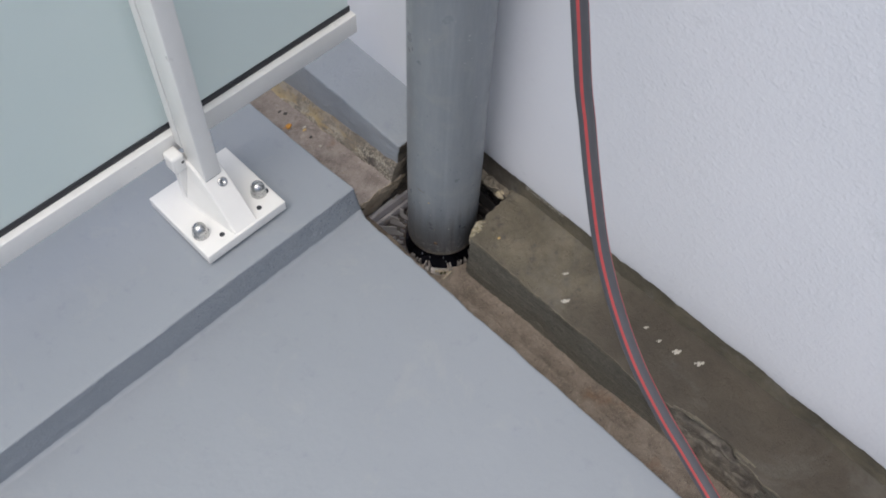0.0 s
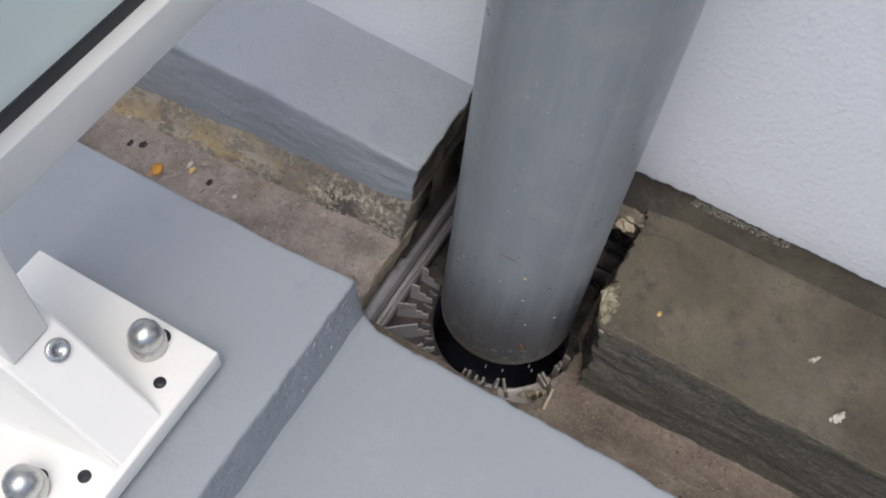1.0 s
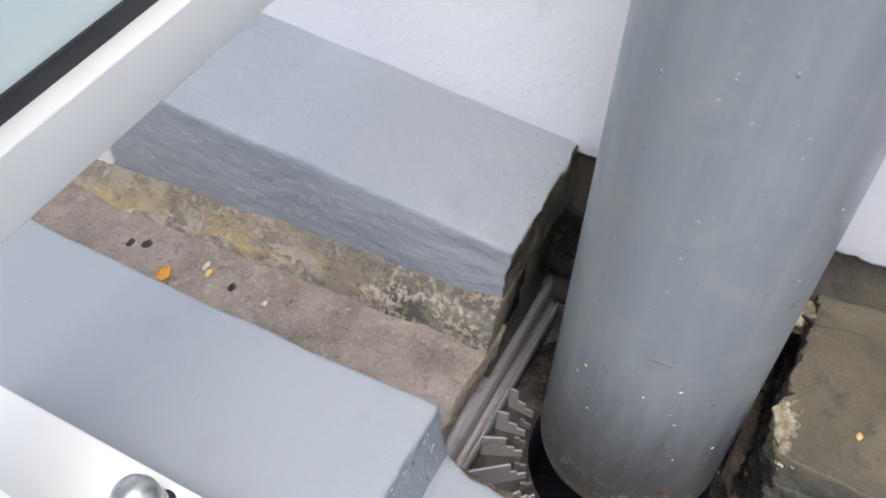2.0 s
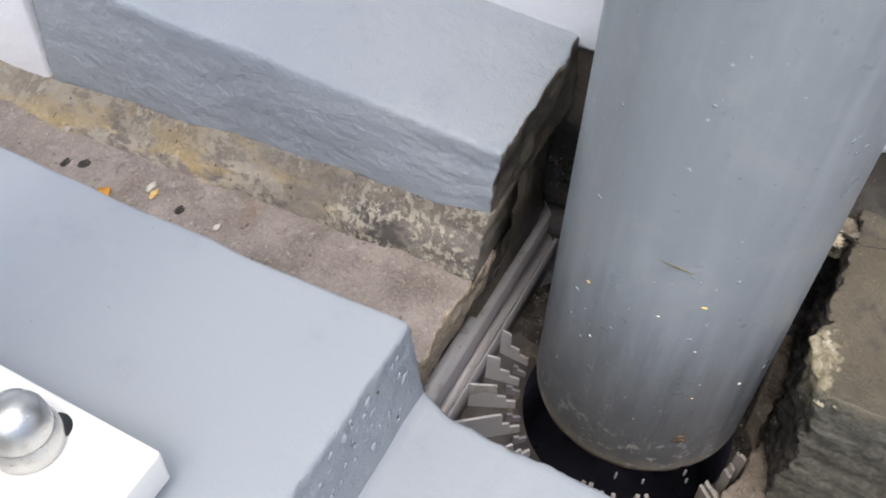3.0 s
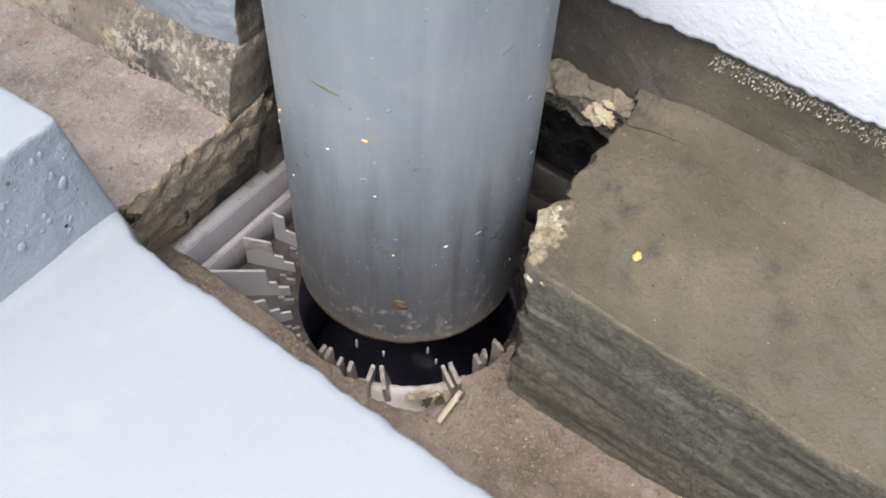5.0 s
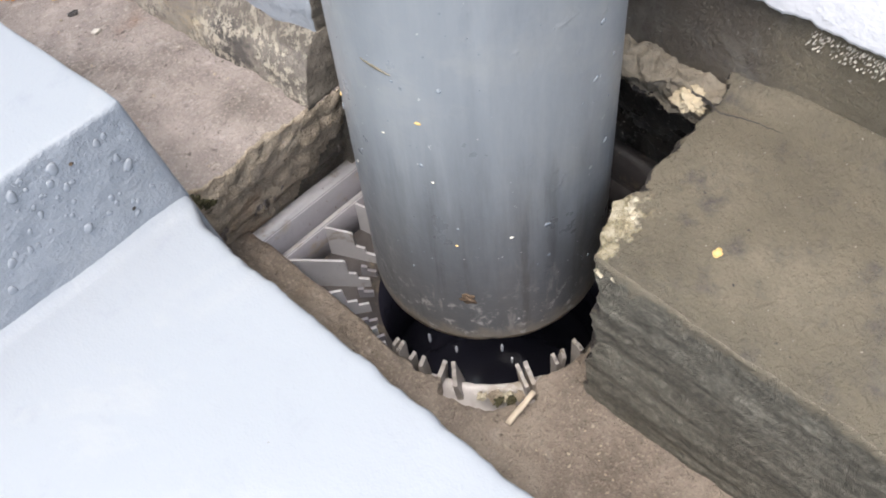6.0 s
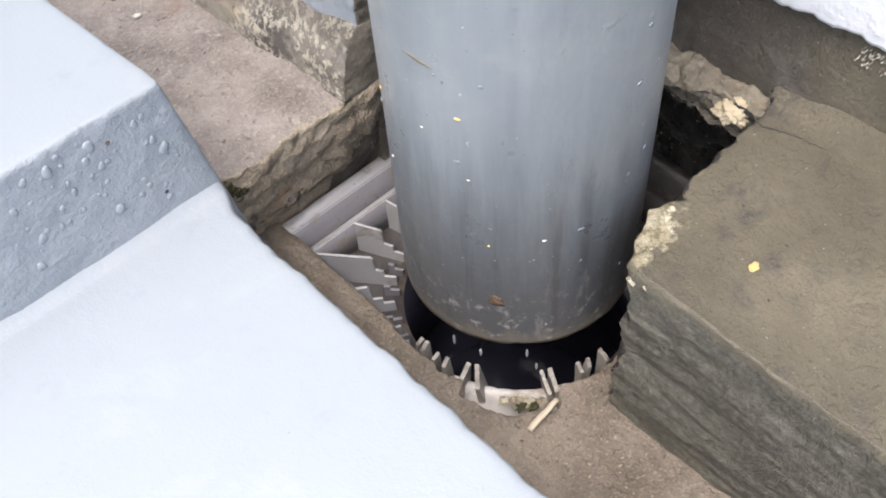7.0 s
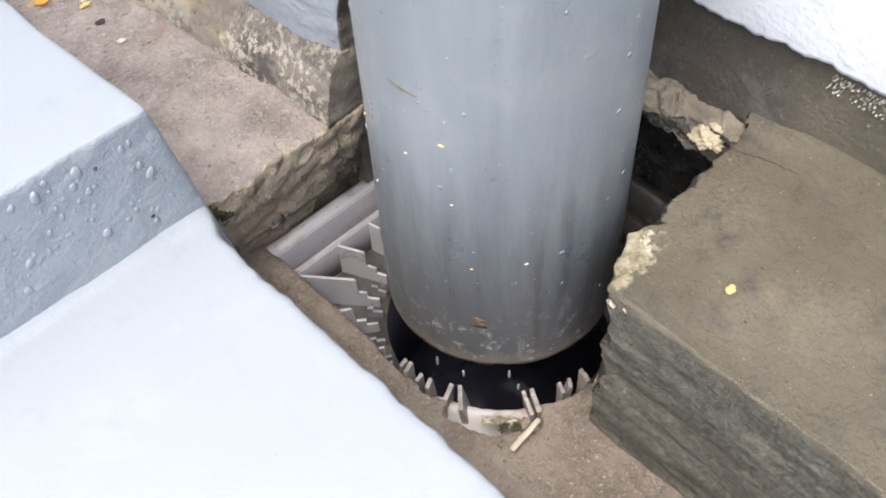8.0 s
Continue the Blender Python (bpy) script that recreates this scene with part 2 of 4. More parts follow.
def make_pipe_plastic():
    k = Mat("grey_painted_plastic_pipe", 0.34)
    streak = k.noise(14, 6, 0.65, stretch=(6, 6, 0.7))
    base = k.ramp(streak, [(0.25, (0.19, 0.208, 0.224)), (0.5, (0.212, 0.231, 0.246)), (0.75, (0.248, 0.266, 0.278))])
    film = k.maths("MULTIPLY", k.step(k.noise(20, 6, 0.7, distort=0.5), 0.5, 0.68), 0.4)
    base = k.mix(film, base, (0.28, 0.288, 0.28))
    # Lower end darkens raggedly: the pit's shade put into the colour, with grime.
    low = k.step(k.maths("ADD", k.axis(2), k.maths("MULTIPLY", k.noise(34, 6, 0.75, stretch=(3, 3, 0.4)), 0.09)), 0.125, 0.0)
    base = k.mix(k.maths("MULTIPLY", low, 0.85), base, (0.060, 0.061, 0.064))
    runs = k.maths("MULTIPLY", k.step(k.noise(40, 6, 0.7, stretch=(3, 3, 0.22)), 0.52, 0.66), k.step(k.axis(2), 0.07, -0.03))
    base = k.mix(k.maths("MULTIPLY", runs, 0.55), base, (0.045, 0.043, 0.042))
    pale = k.maths("MULTIPLY", k.step(k.noise(55, 6, 0.72, stretch=(2, 2, 0.5)), 0.57, 0.68), k.step(k.axis(2), 0.01, -0.045))
    base = k.mix(k.maths("MULTIPLY", pale, 0.55), base, (0.26, 0.25, 0.235))
    rim = k.step(k.maths("ADD", k.axis(2), k.maths("MULTIPLY", k.noise(110, 6, 0.75), 0.024)), -0.045, -0.055)
    base = k.mix(k.maths("MULTIPLY", rim, 0.75), base, (0.185, 0.165, 0.135))
    lip = k.step(k.maths("ADD", k.axis(2), k.maths("MULTIPLY", k.noise(120, 5, 0.7), 0.006)), -0.063, -0.0665)
    base = k.mix(k.maths("MULTIPLY", lip, 0.8), base, (0.17, 0.125, 0.075))
    base = k.mix(k.step(k.noise(210, 3, 0.55), 0.71, 0.75), base, (0.42, 0.42, 0.42))
    scale_spots = k.maths("MULTIPLY", k.step(k.noise(130, 6, 0.74), 0.54, 0.64), k.step(k.axis(2), -0.025, -0.055))
    base = k.mix(k.maths("MULTIPLY", scale_spots, 0.65), base, (0.40, 0.39, 0.37))
    k.color(base)
    k.rough(k.noise(24, 5, 0.6), 0.24, 0.46)
    k.bump(k.noise(16, 4, 0.5, stretch=(3, 3, 1)), 0.0016, 0.5)
    k.bump(k.step(k.noise(90, 3, 0.5), 0.62, 0.8), 0.0009, 0.3)
    k.bump(k.noise(110, 3, 0.5), 0.0006, 0.5)
    return k.m


def make_plain(name, c, rough, metal=0.0, vary=0.12, scale=60, bump=0.0003):
    k = Mat(name, rough, metal)
    dark = tuple(v * (1 - vary) for v in c)
    light = tuple(min(1, v * (1 + vary)) for v in c)
    k.color(k.mix(k.noise(scale, 5, 0.65), dark, light))
    k.rough(k.noise(scale * 0.4, 4, 0.6), max(0.03, rough - 0.08), rough + 0.1)
    if bump:
        k.bump(k.noise(scale * 5, 4, 0.6), bump, 0.6)
    return k.m


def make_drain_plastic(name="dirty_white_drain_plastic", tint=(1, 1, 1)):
    k = Mat(name, 0.45)
    base = k.mix(k.noise(50, 6, 0.7), (0.33, 0.325, 0.335), (0.46, 0.455, 0.465))
    base = k.mix(1.0, base, tint, "MULTIPLY")
    base = k.mix(k.maths("MULTIPLY", k.step(k.noise(45, 7, 0.72, distort=0.4), 0.53, 0.68), 0.8), base, (0.20, 0.165, 0.12))
    base = k.mix(k.step(k.noise(260, 4, 0.65), 0.66, 0.72), base, (0.10, 0.08, 0.06))
    k.color(base)
    k.bump(k.noise(300, 4, 0.7), 0.0006, 0.8)
    return k.m


def make_frosted_glass():
    k = Mat("frosted_green_glass", 0.22)
    k.color(k.mix(k.noise(3, 3, 0.5), (0.66, 0.73, 0.715), (0.71, 0.775, 0.76)))
    out = k.t.nodes["Material Output"]
    thin = k.t.nodes.new("ShaderNodeBsdfTranslucent")
    thin.inputs["Color"].default_value = (0.76, 0.82, 0.80, 1)
    both = k.t.nodes.new("ShaderNodeMixShader")
    both.inputs[0].default_value = 0.5
    k.link(k.b.outputs[0], both.inputs[1])
    k.link(thin.outputs[0], both.inputs[2])
    k.link(both.outputs[0], out.inputs["Surface"])
    return k.m


def make_water():
    k = Mat("water_film_on_grey_paint", 0.06)
    k.color(k.mix(k.noise(200, 3, 0.5), (0.262, 0.285, 0.312), (0.29, 0.314, 0.34)))
    k.b.inputs["IOR"].default_value = 1.33
    return k.m


GREY = make_grey_paint()
GREY_ROUGH = make_grey_paint("thick_brushed_grey_paint", 0.0032)
WALL = make_wall_paint()
WET = make_wet_concrete(stained=True)
LEDGE = make_wet_concrete("damp_brown_ledge_mortar", True)
BOARD = make_board_concrete()
BED = make_bed_concrete(tint=(1.04, 0.98, 0.90))
PALE_BED = make_bed_concrete("pale_channel_mortar", (1.46, 1.43, 1.46))
SILT = make_bed_concrete("brown_silted_mortar", (2.0, 1.9, 1.62))
CRUST = make_peeling()
DARK = make_dark_concrete()
PITCH = make_pitch()
RUBBLE = make_plain("crumbled_brown_mortar", (0.215, 0.185, 0.138), 0.7, vary=0.65, scale=130, bump=0.003)
PIPE = make_pipe_plastic()
DRAIN = make_drain_plastic()
STUB = make_drain_plastic("torn_dirty_plastic", (0.60, 0.56, 0.50))
DARK_PLASTIC = make_drain_plastic("dark_drain_plastic", (0.52, 0.51, 0.545))
FLANGE = make_drain_plastic("stained_white_plastic", (1.1, 1.06, 1.0))
NEAR_BLACK = make_drain_plastic("near_black_drain_plastic", (0.16, 0.145, 0.14))
GLASS = make_frosted_glass()
WATER = make_water()
PIPE_DROP = make_plain("water_film_on_pipe", (0.22, 0.245, 0.27), 0.08, vary=0.1, bump=0)
DROP = make_plain("bright_wet_drip", (0.32, 0.33, 0.36), 0.05, vary=0.3, bump=0)
WHITE_METAL = make_plain("white_powder_coat", (0.80, 0.79, 0.755), 0.35, vary=0.04, scale=40, bump=0.0002)
STEEL = make_plain("stainless_steel", (0.55, 0.55, 0.54), 0.22, 1.0, vary=0.1, scale=300)
RUBBER = make_plain("black_rubber", (0.018, 0.02, 0.025), 0.5, vary=0.2)
BLACK = make_plain("black_wet_drain_pipe", (0.02, 0.02, 0.03), 0.12, vary=0.3, scale=40)
HOSE_GREY = make_plain("grey_hose_rubber", (0.072, 0.072, 0.08), 0.45, vary=0.15, scale=90)
HOSE_RED = make_plain("red_hose_stripe", (0.42, 0.06, 0.06), 0.45, vary=0.12, scale=90)
FOAM = make_plain("cream_foam", (0.52, 0.44, 0.30), 0.85, vary=0.25, scale=140, bump=0.0015)
LIME = make_plain("pale_lime_crumb", (0.40, 0.36, 0.265), 0.8, vary=0.6, scale=110, bump=0.0015)
CHIP_WHITE = make_plain("white_paint_flake", (0.55, 0.52, 0.45), 0.7, vary=0.35, scale=300)
CHIP_YELLOW = make_plain("yellow_grit", (0.66, 0.46, 0.18), 0.7, vary=0.2)
ORANGE = make_plain("orange_rust_stain", (0.55, 0.26, 0.04), 0.7, vary=0.3, scale=200)
RUST = make_plain("brown_rust", (0.10, 0.068, 0.042), 0.8, vary=0.6, scale=200, bump=0.001)
OCHRE = make_plain("ochre_scratch", (0.15, 0.132, 0.09), 0.6, vary=0.5, scale=300)
MOSS = make_plain("dark_olive_moss", (0.05, 0.045, 0.018), 0.9, vary=0.5, scale=200, bump=0.002)
WOOD = make_plain("pale_split_wood", (0.48, 0.41, 0.31), 0.7, vary=0.2, scale=90)


# ---- mesh helpers ----
def lines(a, b, n, r=0.0):
    """Cuts from a to b, with extra ones close to both ends for a rounded edge of radius r."""
    v = [a + (b - a) * i / n for i in range(n + 1)]
    if r:
        v = [x for x in v if abs(x - a) < 1e-9 or abs(x - b) < 1e-9 or min(abs(x - a), abs(x - b)) > r * 1.3]
        s = 1 if b > a else -1
        for q in (0.15, 0.5, 1.0):
            v += [a + s * r * q, b - s * r * q]
    return sorted(set(round(x, 6) for x in v))


def fbm(p, scale, octaves=4):
    s, amp, q = 0.0, 1.0, Vector(p) * scale
    for _ in range(octaves):
        s += amp * noise.noise(q)
        q = q * 2.03
        amp *= 0.5
    return s


def block(xs, ys, zs, r=0.0, warp=None):
    """A closed block with a grid on each face, its edges rounded by r, every vertex moved by warp."""
    idx, verts, faces = {}, [], []
    nx, ny, nz = len(xs) - 1, len(ys) - 1, len(zs) - 1
    lo, hi = Vector((xs[0], ys[0], zs[0])), Vector((xs[-1], ys[-1], zs[-1]))

    def vid(i, j, k):
        if (i, j, k) not in idx:
            p = Vector((xs[i], ys[j], zs[k]))
            if r:
                c = Vector([min(max(p[a], lo[a] + r), hi[a] - r) for a in range(3)])
                d = p - c
                if d.length > 1e-9:
                    p = c + d.normalized() * r
            if warp:
                p = warp(p)
            idx[(i, j, k)] = len(verts)
            verts.append(p)
        return idx[(i, j, k)]

    for i in range(nx):
        for j in range(ny):
            faces.append((vid(i, j, nz), vid(i + 1, j, nz), vid(i + 1, j + 1, nz), vid(i, j + 1, nz)))
            faces.append((vid(i, j, 0), vid(i, j + 1, 0), vid(i + 1, j + 1, 0), vid(i + 1, j, 0)))
    for i in range(nx):
        for k in range(nz):
            faces.append((vid(i, 0, k), vid(i + 1, 0, k), vid(i + 1, 0, k + 1), vid(i, 0, k + 1)))
            faces.append((vid(i, ny, k), vid(i, ny, k + 1), vid(i + 1, ny, k + 1), vid(i + 1, ny, k)))
    for j in range(ny):
        for k in range(nz):
            faces.append((vid(0, j, k), vid(0, j, k + 1), vid(0, j + 1, k + 1), vid(0, j + 1, k)))
            faces.append((vid(nx, j, k), vid(nx, j + 1, k), vid(nx, j + 1, k + 1), vid(nx, j, k + 1)))
    bm = bmesh.new()
    vs = [bm.verts.new(p) for p in verts]
    for f in faces:
        bm.faces.new([vs[i] for i in f])
    return bm


def link_bm(name, bm, mats, smooth=True):
    me = bpy.data.meshes.new(name)
    for f in bm.faces:
        f.smooth = smooth
    bm.to_mesh(me)
    bm.free()
    for m in mats if isinstance(mats, (list, tuple)) else [mats]:
        me.materials.append(m)
    return new(name, me)


def part(name, bm, mats, parent, label="", smooth=True):
    ob = link_bm(name, bm, mats, smooth)
    ob.parent = parent
    ob.matrix_parent_inverse = parent.matrix_basis.inverted()
    return tagged(ob, label)


def thing(name, at, label, category, group=""):
    ob = new(name)
    ob.empty_display_size = 0.02
    ob.matrix_basis = Matrix.Translation(at)
    return tagged(ob, label, category, group)


def structure(name, bm, mats, label, category, smooth=True):
    return tagged(link_bm(name, bm, mats, smooth), label, category, kind="structure")


def paint_faces(bm, test, index):
    bm.normal_update()
    for f in bm.faces:
        if test(f.calc_center_median(), f.normal):
            f.material_index = index


def cyl(r0, r1, z0, z1, n=48, rings=1, inner=None, at=(0, 0)):
    """A round tube or post about the z axis; inner gives the bore."""
    bm = bmesh.new()

    def ring(r, z):
        return [bm.verts.new((at[0] + r * math.cos(2 * math.pi * i / n), at[1] + r * math.sin(2 * math.pi * i / n), z)) for i in range(n)]

    def skin(a, b):
        for i in range(n):
            bm.faces.new((a[i], a[(i + 1) % n], b[(i + 1) % n], b[i]))

    outer = [ring(r0 + (r1 - r0) * k / rings, z0 + (z1 - z0) * k / rings) for k in range(rings + 1)]
    for a, b in zip(outer, outer[1:]):
        skin(a, b)
    if inner:
        inn = [ring(inner, z0), ring(inner, z1)]
        skin(inn[1], inn[0])
        skin(inn[0], outer[0])
        skin(outer[-1], inn[1])
    else:
        bm.faces.new(outer[0][::-1])
        bm.faces.new(outer[-1])
    return bm


def lathe(profile, n=40, at=(0, 0, 0)):
    """A closed turned solid from (radius, height) pairs, bottom to top; radius 0 closes it."""
    bm = bmesh.new()
    rows = []
    for r, z in profile:
        if r < 1e-6:
            rows.append([bm.verts.new((at[0], at[1], at[2] + z))])
        else:
            rows.append([bm.verts.new((at[0] + r * math.cos(2 * math.pi * i / n), at[1] + r * math.sin(2 * math.pi * i / n), at[2] + z)) for i in range(n)])
    for a, b in zip(rows, rows[1:]):
        for i in range(n):
            q = [a[i % len(a)], a[(i + 1) % len(a)], b[(i + 1) % len(b)], b[i % len(b)]]
            q = list(dict.fromkeys(q))
            if len(q) > 2:
                bm.faces.new(q)
    return bm


def sweep(points, r, n=20):
    """A round hose along points. Faces carry the index of their side in the list returned."""
    bm = bmesh.new()
    rings = []
    up = Vector((1, 0.2, 0.1)).normalized()
    for i, p in enumerate(points):
        d = (points[min(i + 1, len(points) - 1)] - points[max(i - 1, 0)]).normalized()
        side = d.cross(up).normalized()
        up = side.cross(d).normalized()
        rings.append([bm.verts.new(p + (side * math.cos(2 * math.pi * k / n) + up * math.sin(2 * math.pi * k / n)) * r) for k in range(n)])
    sides = []
    for a, b in zip(rings, rings[1:]):
        for k in range(n):
            bm.faces.new((a[k], a[(k + 1) % n], b[(k + 1) % n], b[k]))
            sides.append(k)
    bm.faces.new(rings[0][::-1])
    bm.faces.new(rings[-1])
    return bm, sides


def spline(pts, per=10):
    """Catmull-Rom points through pts."""
    p = [Vector(q) for q in pts]
    out = []
    for i in range(len(p) - 1):
        a, b, c, d = p[max(i - 1, 0)], p[i], p[i + 1], p[min(i + 2, len(p) - 1)]
        for k in range(per):
            s = k / per
            out.append(0.5 * ((2 * b) + (c - a) * s + (2 * a - 5 * b + 4 * c - d) * s * s + (3 * b - a - 3 * c + d) * s ** 3))
    return out + [p[-1]]


def lump(at, size, seed, flat=1.0, detail=3, rough=0.35):
    """A small broken crumb."""
    bm = bmesh.new()
    bmesh.ops.create_icosphere(bm, subdivisions=detail, radius=1)
    for v in bm.verts:
        k = 1 + rough * fbm(v.co + Vector((seed * 7.3, seed, -seed)), 1.6, 5)
        v.co = Vector((v.co.x * k * size[0], v.co.y * k * size[1], v.co.z * k * size[2] * flat)) + Vector(at)
    return bm


# ---- the large structure ----
WALL_X = 0.079
FLOOR_EDGE = -0.1065
KERB_Y = 0.0785
KERB_END = -0.1135
UP_END = 0.376
OUT_Y = 0.475


def bed_height(y):
    """The gutter's bed falls to the drain from the near side."""
    return -0.086 + 0.028 * min(max((-y - 0.1) / 0.6, 0), 1)


def channel_height(y):
    return -0.013 - 0.03 * (y - 0.08)


def build_floor():
    xs = sorted(set(lines(-2.6, -0.5, 8) + lines(-0.5, FLOOR_EDGE, 40, 0.005)))
    ys = sorted(set(lines(-2.6, -0.8, 8) + lines(-0.8, -0.2, 60) + lines(-0.2, KERB_Y - 0.0004, 130) + [KERB_Y - d for d in (0.013, 0.011, 0.009, 0.007, 0.005, 0.0035, 0.0022, 0.0012)]))

    def warp(p):
        q = p.copy()
        near = max(0.0, 1 - (FLOOR_EDGE - p.x) / 0.05)
        q.x += near * (0.0022 * fbm((0, p.y, 2), 14, 3) + 0.0012 * fbm((0, p.y, p.z), 110, 3))
        q.x += near * 0.006 * max(0.0, (p.y - 0.045) / 0.035) ** 2
        q.z += 0.0006 * fbm((p.x, p.y, 0), 9, 3)
        # a soft fillet of paint runs up the foot of the kerb
        d = min(max(KERB_Y - p.y, 0.0), 0.011)
        q.z += 0.011 - math.sqrt(0.011 ** 2 - (0.011 - d) ** 2) if p.z > -0.02 else 0
        return q

    bm = block(xs, ys, [-0.2, -0.1, -0.05, -0.02, -0.008, -0.004, -0.0015, 0.0], 0.004, warp)
    paint_faces(bm, lambda c, n: n.x > 0.8 and c.z < -0.006, 1)
    return structure("floor", bm, [GREY, BED], "grey painted balcony floor, damp and glossy", "floor")


def build_kerb():
    xs = sorted(set(lines(-2.6, -0.6, 8) + lines(-0.6, -0.36, 30) + lines(-0.36, KERB_END, 150, 0.005)))
    ys = lines(KERB_Y - 0.001, OUT_Y, 40, 0.0025)

    def warp(p):
        q = p.copy()
        q.z += (p.y - KERB_Y) * 0.06 * min(1, max(0, p.z / 0.05))
        near = max(0.0, 1 - (KERB_END - p.x) / 0.04)
        q.x += near * (0.0018 * fbm((3, p.y, 0), 18, 3) + 0.002 - 0.0112 * min(max((p.y - 0.085) / 0.18, 0.0), 1.0))
        q.x += near * 0.010 * max(0.0, 1 - p.z / 0.06) * max(0, 1 - (p.y - KERB_Y) / 0.1)
        face = max(0.0, 1 - (p.y - KERB_Y) / 0.01)
        q.y += face * (0.0012 * fbm((p.x, 0, p.z), 16, 3) + 0.0005 * fbm((p.x, 2, p.z), 85, 4) - 0.002 * (1 - p.z / 0.062))
        q.z += 0.0005 * fbm((p.x, p.y, 5), 12, 3)
        return q

    bm = block(xs, ys, [-0.2, -0.1, -0.03] + lines(-0.01, 0.062, 40, 0.0025), 0.0025, warp)
    paint_faces(bm, lambda c, n: n.y < -0.6, 2)
    paint_faces(bm, lambda c, n: n.x > 0.7 and c.z < 0.0, 1)
    return structure("kerb", bm, [GREY, BED, GREY_ROUGH], "grey painted concrete kerb under the glass railing", "kerb")


def build_wall():
    def recess(p):
        """The wall's foot is hacked back round the drain."""
        if p.x > WALL_X + 0.01:
            return 0.0
        deep = min(1, max(0, (0.006 - p.z) / 0.03))
        along = min(1, max(0, (p.y + 0.085) / 0.02)) * min(1, max(0, (0.14 - p.y) / 0.02))
        return 0.022 * deep * along + 0.003 * deep * along * fbm(p, 60, 3)

    # bare damp masonry behind
    bm = block([WALL_X + 0.002, WALL_X + 0.1, WALL_X + 0.2], sorted(set(lines(-2.6, -0.9, 5) + lines(-0.9, 0.5, 120) + lines(0.5, 2.2, 4))),
               sorted(set([-0.5, -0.2, -0.12] + lines(-0.1, 0.12, 30) + [0.4, 1.2, 2.7])), 0,
               lambda p: p + Vector(((0.0022 * fbm(p, 22, 4) if p.x < WALL_X + 0.01 else 0) + (0.006 * max(0, (0.07 - p.z) / 0.07) - 0.006 if p.x < WALL_X + 0.01 and p.z < 0.07 else 0) * 0.3 + recess(p), 0, 0)))
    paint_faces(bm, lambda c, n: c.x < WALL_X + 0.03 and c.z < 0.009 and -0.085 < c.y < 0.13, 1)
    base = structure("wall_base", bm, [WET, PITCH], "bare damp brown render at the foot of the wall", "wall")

    # painted plaster coat, proud of the masonry, with a torn lower edge
    ys = sorted(set(lines(-2.6, -0.9, 6) + lines(-0.9, -0.3, 200) + lines(-0.3, 0.1, 380) + lines(0.1, 0.6, 150) + lines(0.6, 2.2, 6)))
    zs = [0.064, 0.0655, 0.068, 0.072, 0.08, 0.10, 0.14, 0.2, 0.3, 0.5, 0.9, 1.5, 2.7]

    def warp(p):
        q = p.copy()
        low = max(0.0, 1 - (p.z - 0.064) / 0.03)
        tear = 0.0036 * fbm((0, p.y, 1), 13, 3) + 0.0024 * fbm((0, p.y, 7), 60, 4) + 0.0009 * fbm((0, p.y, 3), 240, 2)
        if p.y > 0.09:
            tear = 0.0035 + 0.0018 * fbm((0, p.y, 7), 40, 3)
        q.z += low * tear
        if p.x < WALL_X:
            q.x += 0.0012 * fbm((0, p.y, p.z), 9, 3) + low * low * 0.0022
        return q

    bm = block([WALL_X - 0.004, WALL_X + 0.0035], ys, zs, 0, warp)
    coat = structure("wall_east", bm, WALL, "white painted textured plaster wall with a ragged lower edge", "wall")
    return base, coat


